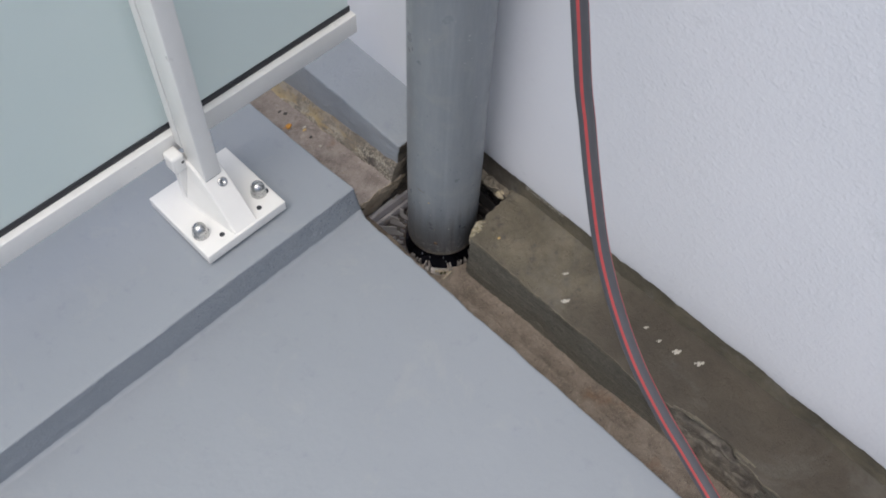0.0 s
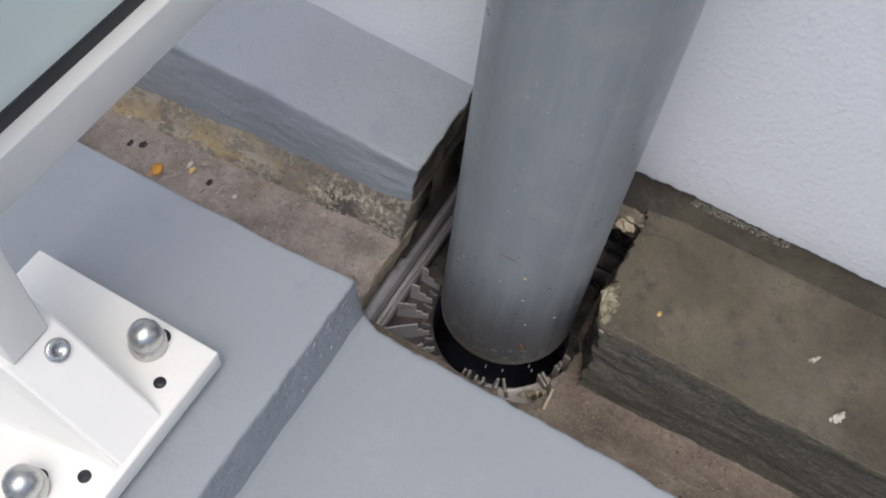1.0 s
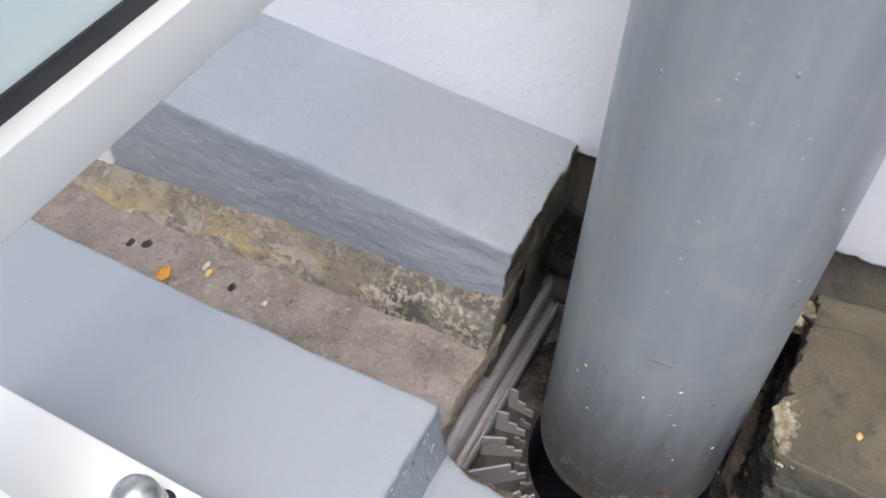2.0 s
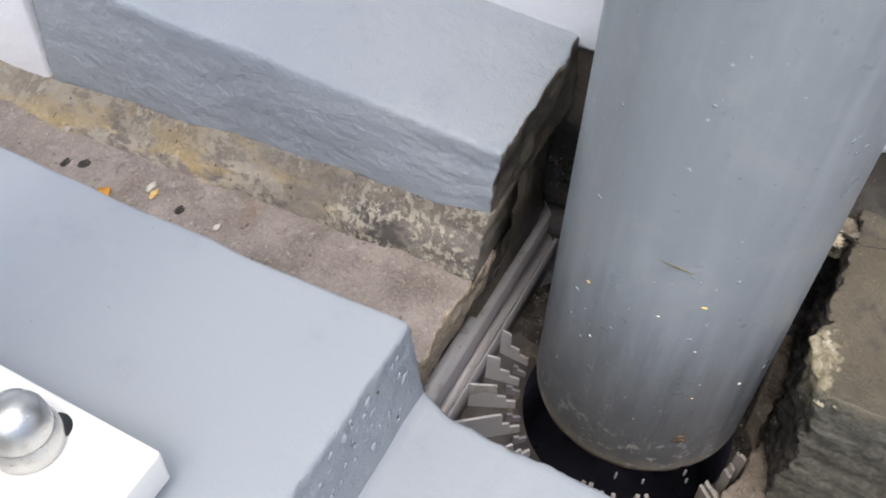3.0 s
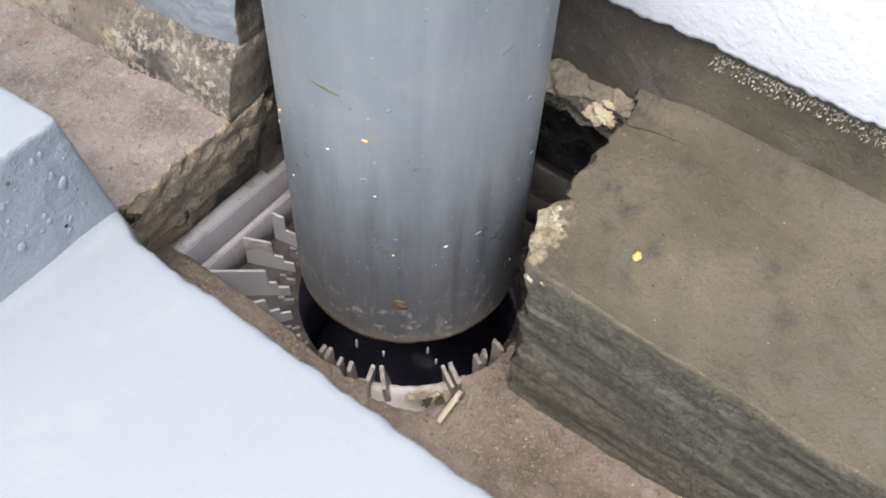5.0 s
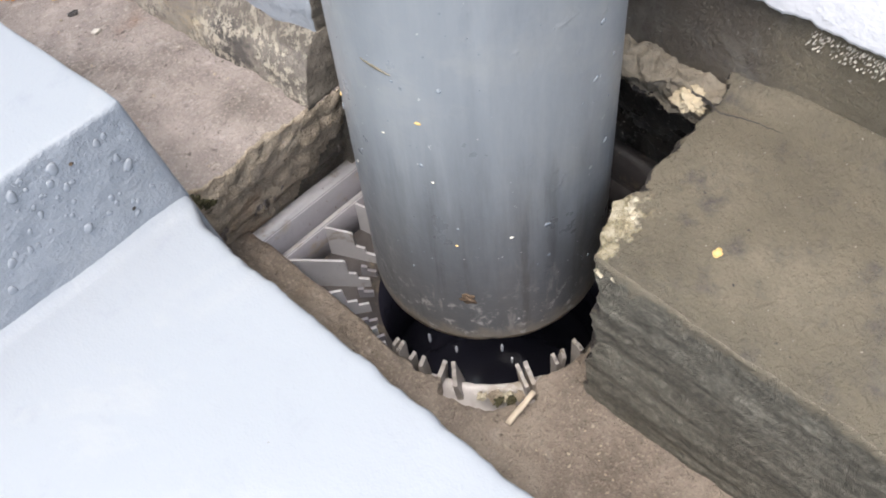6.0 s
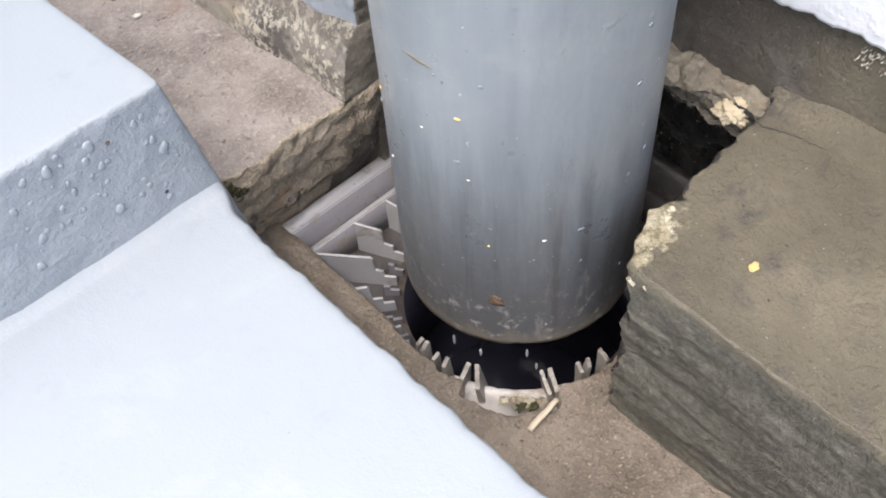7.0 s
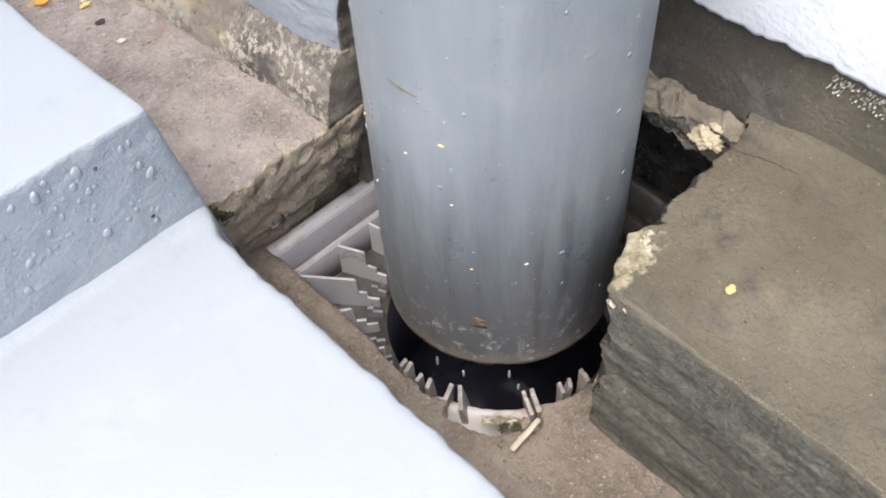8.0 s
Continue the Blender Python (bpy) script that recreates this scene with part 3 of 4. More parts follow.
def build_ledge():
    """Raised mortar haunch along the foot of the wall, broken off at the drain."""
    ys = sorted(set(lines(-2.6, -0.9, 6) + lines(-0.9, -0.3, 60) + lines(-0.3, -0.11, 110) + lines(-0.11, -0.068, 54)))
    xs = lines(-0.022, WALL_X + 0.002, 70, 0.0015)
    zs = [-0.2, -0.12] + lines(-0.1, 0.010, 70, 0.0015)

    def warp(p):
        q = p.copy()
        s = (p.x + 0.022) / 0.1
        top = max(0.0, (p.z + 0.1) / 0.11)
        q.z += top * (-0.005 + 0.014 * s)
        if s > 0.85:
            q.z += top * 0.006 * ((s - 0.85) / 0.15) ** 2
        q.z += 0.0015 * fbm((p.x, p.y, 0), 22, 4) * top
        front = max(0.0, 1 - s / 0.15)
        # the front leans out a little towards its foot and wanders
        q.x -= front * (0.004 * (1 - top) + 0.0026 * fbm((0, p.y, p.z * 2), 11, 3) + 0.0008 * fbm((2, p.y, p.z), 90, 3) + 0.0009 * fbm((6, p.y * 14, p.z * 120), 1.0, 4))
        # spalled patch of the front edge further along
        hole = math.exp(-((p.y + 0.54) / 0.07) ** 2) * front * max(0, top - 0.45)
        q.x += 0.024 * hole * (1 + 0.9 * fbm((p.x, p.y, p.z), 55, 4))
        q.z -= 0.010 * hole * (1 + 0.9 * fbm((p.x, p.y, 4), 70, 3))
        end = max(0.0, 1 - (-0.068 - p.y) / 0.03)
        ragged = 0.0045 * fbm((p.x, 1, p.z), 38, 4) + 0.0024 * fbm((p.x, 4, p.z * 1.5), 150, 4)
        q.y += end * (ragged - 0.010 * max(0, 1 - s / 0.25) - 0.004 * (1 - top))
        return q

    bm = block(xs, ys, zs, 0.0015, warp)
    paint_faces(bm, lambda c, n: n.x < -0.55 and c.x < 0.02, 1)
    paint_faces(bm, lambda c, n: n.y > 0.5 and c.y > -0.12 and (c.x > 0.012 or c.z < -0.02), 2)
    paint_faces(bm, lambda c, n: abs(c.y + 0.54) < 0.075 + 0.02 * noise.noise(c * 90) and -0.075 < c.z < 0.001 and c.x < 0.012, 3)
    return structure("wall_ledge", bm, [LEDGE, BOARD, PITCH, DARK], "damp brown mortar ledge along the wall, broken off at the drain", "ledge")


def build_gutter():
    """Bed of the gutter from the near side to the drain, dished round the grating."""
    ys = sorted(set(lines(-2.6, -0.9, 6) + lines(-0.9, -0.12, 70) + lines(-0.12, 0.11, 110)))
    xs = lines(FLOOR_EDGE - 0.006, WALL_X + 0.03, 110)
    bm = bmesh.new()
    grid = {}
    for i, x in enumerate(xs):
        for j, y in enumerate(ys):
            z = bed_height(y) + 0.0016 * fbm((x, y, 0), 26, 4) + 0.0005 * fbm((x, y, 3), 120, 3)
            z += 0.04 * min(1, max(0, (-0.078 - x) / 0.03)) ** 1.5
            z += 0.012 * min(1, max(0, (-x - 0.062) / 0.008)) * min(1, max(0, (y + 0.02) / 0.05))
            z += 0.006 * max(0.0, 1 - abs(x + 0.062) / 0.02) * min(1, max(0, (-y - 0.09) / 0.05))
            grid[i, j] = bm.verts.new((x, y, z))
    for i in range(len(xs) - 1):
        for j in range(len(ys) - 1):
            cx, cy = (xs[i] + xs[i + 1]) / 2, (ys[j] + ys[j + 1]) / 2
            wob = 0.004 * fbm((cx, cy, 3), 45, 3)
            rad, ang = math.hypot(cx, cy), math.degrees(math.atan2(cy, cx)) % 360
            if cx > -0.0665 + wob and cy > -0.004 or cx > -0.018 and cy > -0.062:
                continue
            if rad < (0.0785 if 204 < ang < 238 else 0.0675) + wob:
                continue
            bm.faces.new((grid[i, j], grid[i + 1, j], grid[i + 1, j + 1], grid[i, j + 1]))
    bmesh.ops.delete(bm, geom=[v for v in bm.verts if not v.link_faces], context="VERTS")
    rim = [v for v in bm.verts if any(len(e.link_faces) == 1 for e in v.link_edges) and -0.085 < v.co.x < 0.02 and -0.09 < v.co.y < 0.095]
    for _ in range(4):
        bmesh.ops.smooth_vert(bm, verts=rim, factor=0.5, use_axis_x=True, use_axis_y=True, use_axis_z=False)
    res = bmesh.ops.extrude_face_region(bm, geom=bm.faces[:])
    for v in [g for g in res["geom"] if isinstance(g, bmesh.types.BMVert)]:
        v.co.z -= 0.05
    bmesh.ops.reverse_faces(bm, faces=[f for f in bm.faces if f.calc_center_median().z < -1])
    bmesh.ops.recalc_face_normals(bm, faces=bm.faces[:])
    return structure("gutter_bed", bm, BED, "worn pinkish-grey mortar gutter sloping to the drain", "gutter")


def build_channel():
    """The gutter's run through the kerb to the open side."""
    xs = lines(KERB_END - 0.01, 0.03, 120)
    ys = sorted(set(lines(0.091, 0.125, 34, 0.0015) + lines(0.125, 0.3, 110) + lines(0.3, OUT_Y + 0.002, 40)))

    def warp(p):
        q = p.copy()
        if p.z > -0.05:
            q.z = channel_height(p.y) + (p.z - 0.0) + 0.0018 * fbm((p.x, p.y, 0), 30, 4) + 0.0006 * fbm((p.x, p.y, 3), 110, 3)
        near = max(0.0, 1 - (p.y - 0.09) / 0.02)
        q.y += near * (0.0034 * fbm((p.x, 0, p.z * 0.7), 34, 4) + 0.0017 * fbm((p.x, 3, p.z), 130, 4))
        q.z -= near * (0.0015 + 0.003 * max(0, fbm((p.x, 0, 2), 60, 3))) if p.z > -0.01 else 0
        q.y += near * 0.012 * max(0, (-0.02 - p.z) / 0.06)
        return q

    bm = block(xs, ys, [-0.2, -0.12] + lines(-0.1, 0.0, 44, 0.0015), 0.0015, warp)
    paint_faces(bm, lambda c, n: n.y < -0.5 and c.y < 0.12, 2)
    # Lower right of this face: the dark of a hole is put into the colour.
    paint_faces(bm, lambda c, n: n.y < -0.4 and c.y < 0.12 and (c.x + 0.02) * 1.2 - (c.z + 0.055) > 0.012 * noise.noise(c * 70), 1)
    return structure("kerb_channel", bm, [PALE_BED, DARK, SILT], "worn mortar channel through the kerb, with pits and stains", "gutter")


def build_upstand():
    """Grey painted box along the wall beyond the pipe, over a crusted old skirting."""
    xs = lines(-0.0105, WALL_X + 0.002, 24, 0.0028)
    ys = lines(0.0865, UP_END, 200, 0.0028)

    def low(y):
        return 0.019 - 0.033 * min(max((y - 0.087) / 0.28, 0), 1.1)

    def warp(p):
        q = p.copy()
        s = (p.x + 0.0105) / 0.09
        h = p.z / 0.05
        q.z = low(p.y) + h * (0.0622 - low(p.y)) + s * h * (0.0085 + 0.055 * (p.y - 0.09)) + 0.0008 * fbm((p.x, p.y, 0), 24, 3)
        if h < 0.05:
            q.z += 0.0022 * fbm((0, p.y, 0), 34, 3)
        front = max(0.0, 1 - s / 0.1)
        q.x += front * 0.003 * h * min(1, (p.y - 0.0865) / 0.16)
        q.x -= front * (0.0025 * (1 - h) + 0.0014 * fbm((1, p.y, p.z), 20, 4) + 0.0005 * fbm((4, p.y * 40 + p.z * 30, p.z * 95), 1.0, 4))
        near = max(0.0, 1 - (p.y - 0.0865) / 0.02)
        q.y += near * (0.0022 * fbm((p.x, 0, p.z), 45, 4) + 0.004 * (1 - h) * (1 - s))
        return q

    bm = block(xs, ys, lines(0, 0.05, 36, 0.0028), 0.0028, warp)
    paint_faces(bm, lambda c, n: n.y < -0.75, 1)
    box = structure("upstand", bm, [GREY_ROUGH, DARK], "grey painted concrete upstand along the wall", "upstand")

    def warp_skirt(p):
        q = p.copy()
        t = p.z
        bottom = Vector((-0.024 - 0.014 * min(1, (p.y - 0.087) / 0.28), p.y, channel_height(p.y) - 0.003))
        top = Vector((-0.0115, p.y, low(p.y) + 0.004))
        c = bottom.lerp(top, t)
        bulge = 0.004 * math.sin(math.pi * min(max(t, 0), 1))
        rough = 0.0022 * fbm((0, p.y, c.z), 42, 4) + 0.001 * fbm((5, p.y, c.z), 160, 3)
        if p.x < 0:
            q = c + Vector((-bulge + rough - 0.001, 0, 0))
        else:
            q = Vector((0.02, p.y, c.z))
        near = max(0.0, 1 - (p.y - 0.089) / 0.012)
        q.y += near * (0.003 * fbm((q.x, 2, q.z), 60, 3))
        return q

    bm = block([-0.02, 0.02], lines(0.089, OUT_Y - 0.001, 190), [0, 0.1, 0.2, 0.3, 0.4, 0.5, 0.6, 0.7, 0.8, 0.9, 1.0], 0, warp_skirt)
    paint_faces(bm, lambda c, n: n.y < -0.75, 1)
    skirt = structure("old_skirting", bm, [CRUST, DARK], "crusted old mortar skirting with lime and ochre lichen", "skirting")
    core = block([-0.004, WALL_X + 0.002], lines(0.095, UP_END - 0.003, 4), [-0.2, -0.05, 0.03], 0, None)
    structure("upstand_core", core, DARK, "dark mottled concrete under the upstand", "upstand")
    return box, skirt


def build_rubble():
    """Crumbled end of the ledge left clinging to the wall above the cavity."""
    def warp(p):
        q = p.copy()
        t = (p.y + 0.072) / 0.10
        thin = 1 - 0.35 * t
        q.z = 0.0175 + (p.z - 0.0175) * thin
        rough = Vector((fbm((p.y, p.z, 1), 70, 5), fbm((p.x, p.z, 5), 60, 4), fbm((p.x, p.y, 9), 75, 5)))
        q += rough * 0.003 + Vector((fbm((p.y, p.z, p.x), 190, 3), 0, fbm((p.x, p.y, p.z), 170, 3))) * 0.0018
        if p.x < 0.0665:
            q.x += 0.004 * max(0, (0.010 - p.z) / 0.012)
        return q

    bm = block(lines(0.0655, 0.0815, 26), lines(-0.072, 0.03, 150), lines(-0.001, 0.0175, 28), 0.003, warp)
    # undersides take the black mortar
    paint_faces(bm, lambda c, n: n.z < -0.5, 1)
    return structure("wall_rubble", bm, [RUBBLE, PITCH], "crumbled brown mortar clinging to the wall over the drain", "rubble")


def build_outside():
    bm = block(lines(-2.6, WALL_X + 0.2, 24), lines(OUT_Y + 0.001, 0.66, 8, 0.004), [-0.25, -0.1, -0.03, -0.024], 0.003, lambda p: p + Vector((0, 0, 0.0006 * fbm(p, 20, 3))))
    structure("outer_coping", bm, WALL, "white painted coping outside the railing", "coping")
    bm = block(lines(-0.0135, WALL_X + 0.002, 10, 0.003), lines(UP_END + 0.001, OUT_Y, 10, 0.003), lines(-0.06, 0.105, 12, 0.003), 0.003, lambda p: p + Vector((0.0006 * fbm(p, 30, 3), 0, 0)))
    structure("wall_return", bm, WALL, "white painted block at the end of the upstand", "wall")
    n = 24
    bm = bmesh.new()
    vs = [[bm.verts.new(((i / n - 0.5) * 3000, 0.2 + (j / n - 0.5) * 3000, -7 - 0.2 * fbm((i, j, 0), 0.3, 2))) for j in range(n + 1)] for i in range(n + 1)]
    for i in range(n):
        for j in range(n):
            bm.faces.new((vs[i][j], vs[i + 1][j], vs[i + 1][j + 1], vs[i][j + 1]))
    structure("ground", bm, make_plain("pale_paving", (0.32, 0.32, 0.31), 0.8, vary=0.2, scale=2), "pale paved ground far below the balcony", "ground")


build_floor()
build_kerb()
build_wall()
build_ledge()
build_gutter()
build_channel()
build_upstand()
build_rubble()
build_outside()


# ---- the downpipe and the drain ----
PIPE_R = 0.055
PIPE_Z = -0.0705
GRATE_Z = -0.085


def build_pipe():
    pipe = thing("downpipe", (0, 0, PIPE_Z), "grey plastic downpipe with a worn dirty lower rim", "pipe")
    bm = bmesh.new()
    n = 180
    zs = [PIPE_Z, PIPE_Z + 0.0012, PIPE_Z + 0.004] + [PIPE_Z + 0.01 + 0.012 * i for i in range(24)] + [0.4, 0.8, 1.6, 2.7]
    prof = [(PIPE_R - 0.0042, 2.7), (PIPE_R - 0.0042, PIPE_Z + 0.001), (PIPE_R - 0.003, PIPE_Z)]
    prof += [(PIPE_R - (0.0014 if k == 0 else 0.0003 if k == 1 else 0), z) for k, z in enumerate(zs)]
    rows = []
    for r, z in prof:
        ring = []
        for i in range(n):
            a = 2 * math.pi * i / n
            k = r + 0.00025 * noise.noise((math.cos(a) * 2, math.sin(a) * 2, z * 9))
            seam = math.degrees(a) - 223
            k -= 0.0005 * math.exp(-(seam / 1.4) ** 2) - 0.0003 * math.exp(-((seam - 4) / 2.5) ** 2)
            dz = 0.0012 * noise.noise((math.cos(a) * 5, math.sin(a) * 5, 3)) if z < PIPE_Z + 0.002 else 0
            ring.append(bm.verts.new((k * math.cos(a), k * math.sin(a), z + dz)))
        rows.append(ring)
    for a, b in zip(rows, rows[1:]):
        for i in range(n):
            bm.faces.new((a[i], a[(i + 1) % n], b[(i + 1) % n], b[i]))
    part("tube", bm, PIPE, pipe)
    # a rust-brown scab near the rim and yellow specks on the paint
    a = math.atan2(-0.0296, -0.044)
    bm = lump((0, 0, 0), (0.0036, 0.0009, 0.0034), 3, detail=4, rough=0.5)
    bm.transform(Matrix.Translation((PIPE_R * math.cos(a), PIPE_R * math.sin(a), -0.0365)) @ Matrix.Rotation(a + math.pi / 2, 4, "Z"))
    part("rust_scab", bm, RUST, pipe, "small brown rust scab")
    # an ochre scratch across the paint
    bm = bmesh.new()
    rows = []
    for i in range(25):
        u = i / 24
        a, z = radians(178.5 + 13.5 * u), 0.0862 - 0.0016 * u + 0.0004 * noise.noise((i * 0.5, 0, 0))
        w = 0.00105 * math.sin(math.pi * min(1, 0.08 + u * 0.9)) * (1 + 0.7 * noise.noise((i * 0.9, 4, 0)))
        rows.append([bm.verts.new((r * math.cos(a), r * math.sin(a), z + h)) for r, h in ((PIPE_R - 0.0005, -w), (PIPE_R + 0.00022, -w * 0.5), (PIPE_R + 0.00022, w * 0.5), (PIPE_R - 0.0005, w))])
    for a, b in zip(rows, rows[1:]):
        for q in range(4):
            bm.faces.new((a[q], b[q], b[(q + 1) % 4], a[(q + 1) % 4]))
    bmesh.ops.recalc_face_normals(bm, faces=bm.faces[:])
    part("scratch", bm, OCHRE, pipe, "ochre scratch across the paint")
    for x, y, z, w, m in ((-0.0505, -0.0191, 0.0655, 0.0016, CHIP_YELLOW), (-0.0459, 0.0275, 0.048, 0.0013, CHIP_YELLOW), (-0.054, -0.004, 0.054, 0.0011, CHIP_WHITE),
                          (-0.05, 0.021, 0.018, 0.0009, CHIP_WHITE), (-0.0495, -0.022, 0.036, 0.001, CHIP_WHITE), (-0.032, -0.044, 0.004, 0.0014, CHIP_WHITE), (-0.047, -0.0285, 0.0, 0.0008, CHIP_YELLOW)):
        a = math.atan2(y, x)
        bm = lump((0, 0, 0), (w * 0.75, 0.0004, w * 0.4), x * 900, detail=2)
        bm.transform(Matrix.Translation((PIPE_R * math.cos(a), PIPE_R * math.sin(a), z)) @ Matrix.Rotation(a + math.pi / 2, 4, "Z"))
        part("paint_speck", bm, m, pipe, "small pale speck")
    return pipe


def build_drain():
    drain = thing("floor_drain", (0, 0, GRATE_Z), "square white plastic floor drain with its grating sawn open", "drain")

    def ring_bar(name, o, i, z0, z1, label=""):
        for k, mat in ((0, DRAIN), (3, NEAR_BLACK)):
            bm = bmesh.new()
            pts = [(-o, o), (o, o), (i, i), (-i, i)]
            lo = [bm.verts.new((x, y, z0)) for x, y in pts]
            hi = [bm.verts.new((x, y, z1)) for x, y in pts]
            bm.faces.new(lo)
            bm.faces.new(hi[::-1])
            for q in range(4):
                bm.faces.new((lo[q], hi[q], hi[(q + 1) % 4], lo[(q + 1) % 4]))
            bmesh.ops.recalc_face_normals(bm, faces=bm.faces[:])
            bmesh.ops.bevel(bm, geom=bm.edges[:], offset=0.0007, segments=2, affect="EDGES")
            bm.transform(Matrix.Rotation(k * math.pi / 2, 4, "Z"))
            # Upright faces of the pale bars: their shade is put into a darker colour.
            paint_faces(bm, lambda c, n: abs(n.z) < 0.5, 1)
            part(name, bm, [mat, DARK_PLASTIC if mat is DRAIN else mat], drain, label)

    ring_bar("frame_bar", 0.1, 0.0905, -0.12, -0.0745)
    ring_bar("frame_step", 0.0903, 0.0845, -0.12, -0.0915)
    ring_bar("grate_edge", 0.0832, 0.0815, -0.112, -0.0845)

    # radial blades of the grating, stepped down and sawn off round the hole
    for ang in (88, 101.7, 115.3, 129.2, 143.3, 157.0, 166.0):
        a = radians(ang)
        u, side = Vector((math.cos(a), math.sin(a), 0)), Vector((-math.sin(a), math.cos(a), 0))
        out = 0.0812 / max(abs(u.x), abs(u.y))
        tip = 0.0745 + random.uniform(-0.0012, 0.0012)
        prof = [(out, -0.118), (out, GRATE_Z), (tip + 0.001, GRATE_Z), (tip, GRATE_Z - 0.0012), (tip - 0.0004, -0.0955), (0.0692, -0.0958), (0.0688, -0.0998), (0.0632, -0.1002), (0.0622, -0.118)]
        bm = bmesh.new()
        rows = [[bm.verts.new(u * (r + 0.0006 * noise.noise((r * 900, ang, z * 400))) + side * w + Vector((0, 0, z + 0.0003 * noise.noise((r * 700, ang, 0))))) for r, z in prof] for w in (-0.0007, 0.0007)]
        bm.faces.new(rows[0])
        bm.faces.new(rows[1][::-1])
        for i in range(len(prof)):
            j = (i + 1) % len(prof)
            bm.faces.new((rows[0][j], rows[0][i], rows[1][i], rows[1][j]))
        bmesh.ops.recalc_face_normals(bm, faces=bm.faces[:])
        part("blade", bm, DRAIN, drain, smooth=False)
    # short stepped ribs between the blades
    for ang in (95.5, 107.5, 123, 135, 151.5, 161, 172):
        a = radians(ang)
        u, side = Vector((math.cos(a), math.sin(a), 0)), Vector((-math.sin(a), math.cos(a), 0))
        prof = [(0.0690, -0.118), (0.0688, -0.0992), (0.0658, -0.0994), (0.0658, -0.1022), (0.0612, -0.1028), (0.0606, -0.118)]
        bm = bmesh.new()
        rows = [[bm.verts.new(u * (r + 0.0008 * noise.noise((r * 900, ang, z * 400))) + side * w + Vector((0, 0, z))) for r, z in prof] for w in (-0.0008, 0.0008)]
        bm.faces.new(rows[0])
        bm.faces.new(rows[1][::-1])
        for i in range(len(prof)):
            j = (i + 1) % len(prof)
            bm.faces.new((rows[0][j], rows[0][i], rows[1][i], rows[1][j]))
        bmesh.ops.recalc_face_normals(bm, faces=bm.faces[:])
        part("rib", bm, DARK_PLASTIC, drain, smooth=False)
    # torn stubs of the sawn blades round the open side: angle, radial length, height over the grating
    for k, (ang, w, up) in enumerate(((176.5, 0.004, -0.001), (180, 0.0055, 0.001), (186, 0.0045, -0.002), (191, 0.005, -0.0015), (202, 0.0105, 0.0025), (206.3, 0.0095, 0.003), (233.8, 0.0105, 0.003), (237.5, 0.0100, 0.0025),
                                      (250, 0.005, 0.001), (255, 0.004, 0.001), (261.5, 0.006, 0.003))):
        a, lean = radians(ang), random.uniform(-0.22, 0.22)
        t = random.uniform(0.0013, 0.0018)

        def torn(p, k=k, w=w):
            q = p.copy()
            top = max(0.0, (p.z + 0.012) / 0.012)
            q.z += top * (-0.45 * p.x + 0.0014 * noise.noise((p.x * 420, k * 3.1, 0)) + 0.0008 * noise.noise((p.x * 1400, k, 2)))
            q.y *= 1 - 0.35 * min(1, top)
            q.x += 0.0007 * noise.noise((k, p.z * 260, 1))
            return q

        bm = block(lines(0, w, 7), [-t, -t * 0.3, t * 0.3, t], lines(-0.022, up, 9), 0.0003, torn)
        bm.transform(Matrix.Translation((0.0608 * math.cos(a), 0.0608 * math.sin(a), GRATE_Z)) @ Matrix.Rotation(a + lean, 4, "Z") @ Matrix.Rotation(lean * 0.8, 4, "X"))
        part("sawn_stub", bm, STUB, drain, "torn dirty plastic stub", smooth=False)
    part("outlet", cyl(0.0640, 0.0605, -0.24, -0.1072, 72, 1, 0.0588), BLACK, drain, "black wet outlet pipe")
    bm = cyl(0.0588, 0.0588, -0.245, -0.185, 64)
    part("standing_water", bm, BLACK, drain, "dark standing water")
    # sloping flange of the outlet, laid bare where the mortar has broken away
    bm = bmesh.new()
    rows = []
    for i in range(41):
        a = radians(196 + 48 * i / 40)
        rows.append([bm.verts.new(((r + 0.0006 * noise.noise((i * 0.35, r * 300, 0))) * math.cos(a), (r + 0.0006 * noise.noise((i * 0.35, r * 300, 0))) * math.sin(a), z + 0.0005 * noise.noise((i * 0.3, z * 200, 5)))) for r, z in ((0.0622, -0.112), (0.0625, -0.0962), (0.0636, -0.0945), (0.0662, -0.0947), (0.0685, -0.0985), (0.0725, -0.1042), (0.0800, -0.1075), (0.0800, -0.112))])
    for a, b in zip(rows, rows[1:]):
        for q in range(8):
            bm.faces.new((a[q], b[q], b[(q + 1) % 8], a[(q + 1) % 8]))
    bm.faces.new(rows[0])
    bm.faces.new(rows[-1][::-1])
    bmesh.ops.recalc_face_normals(bm, faces=bm.faces[:])
    part("outlet_flange", bm, FLANGE, drain, "dirty white plastic outlet flange")
    # pan under the grating
    bm = cyl(0.1, 0.1, -0.118, -0.1068, 96, 1, 0.0590)
    # outside this arc the pan takes the black mortar material
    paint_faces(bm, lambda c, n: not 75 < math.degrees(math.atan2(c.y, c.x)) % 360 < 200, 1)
    part("pan", bm, [NEAR_BLACK, PITCH], drain, "near-black plastic pan")
    return drain


build_pipe()
build_drain()


# ---- the railing ----
RAIL_Y0, RAIL_Y1, RAIL_Z0, RAIL_Z1 = 0.2295, 0.2525, 0.1675, 0.2025
PLATE_Z = 0.0885


def bevel_box(a, b, r=0.001, seg=2):
    bm = bmesh.new()
    bmesh.ops.create_cube(bm, size=1)
    for v in bm.verts:
        v.co = Vector([a[i] if v.co[i] < 0 else b[i] for i in range(3)])
    bmesh.ops.bevel(bm, geom=bm.edges[:], offset=r, segments=seg, profile=0.6, affect="EDGES")
    return bm


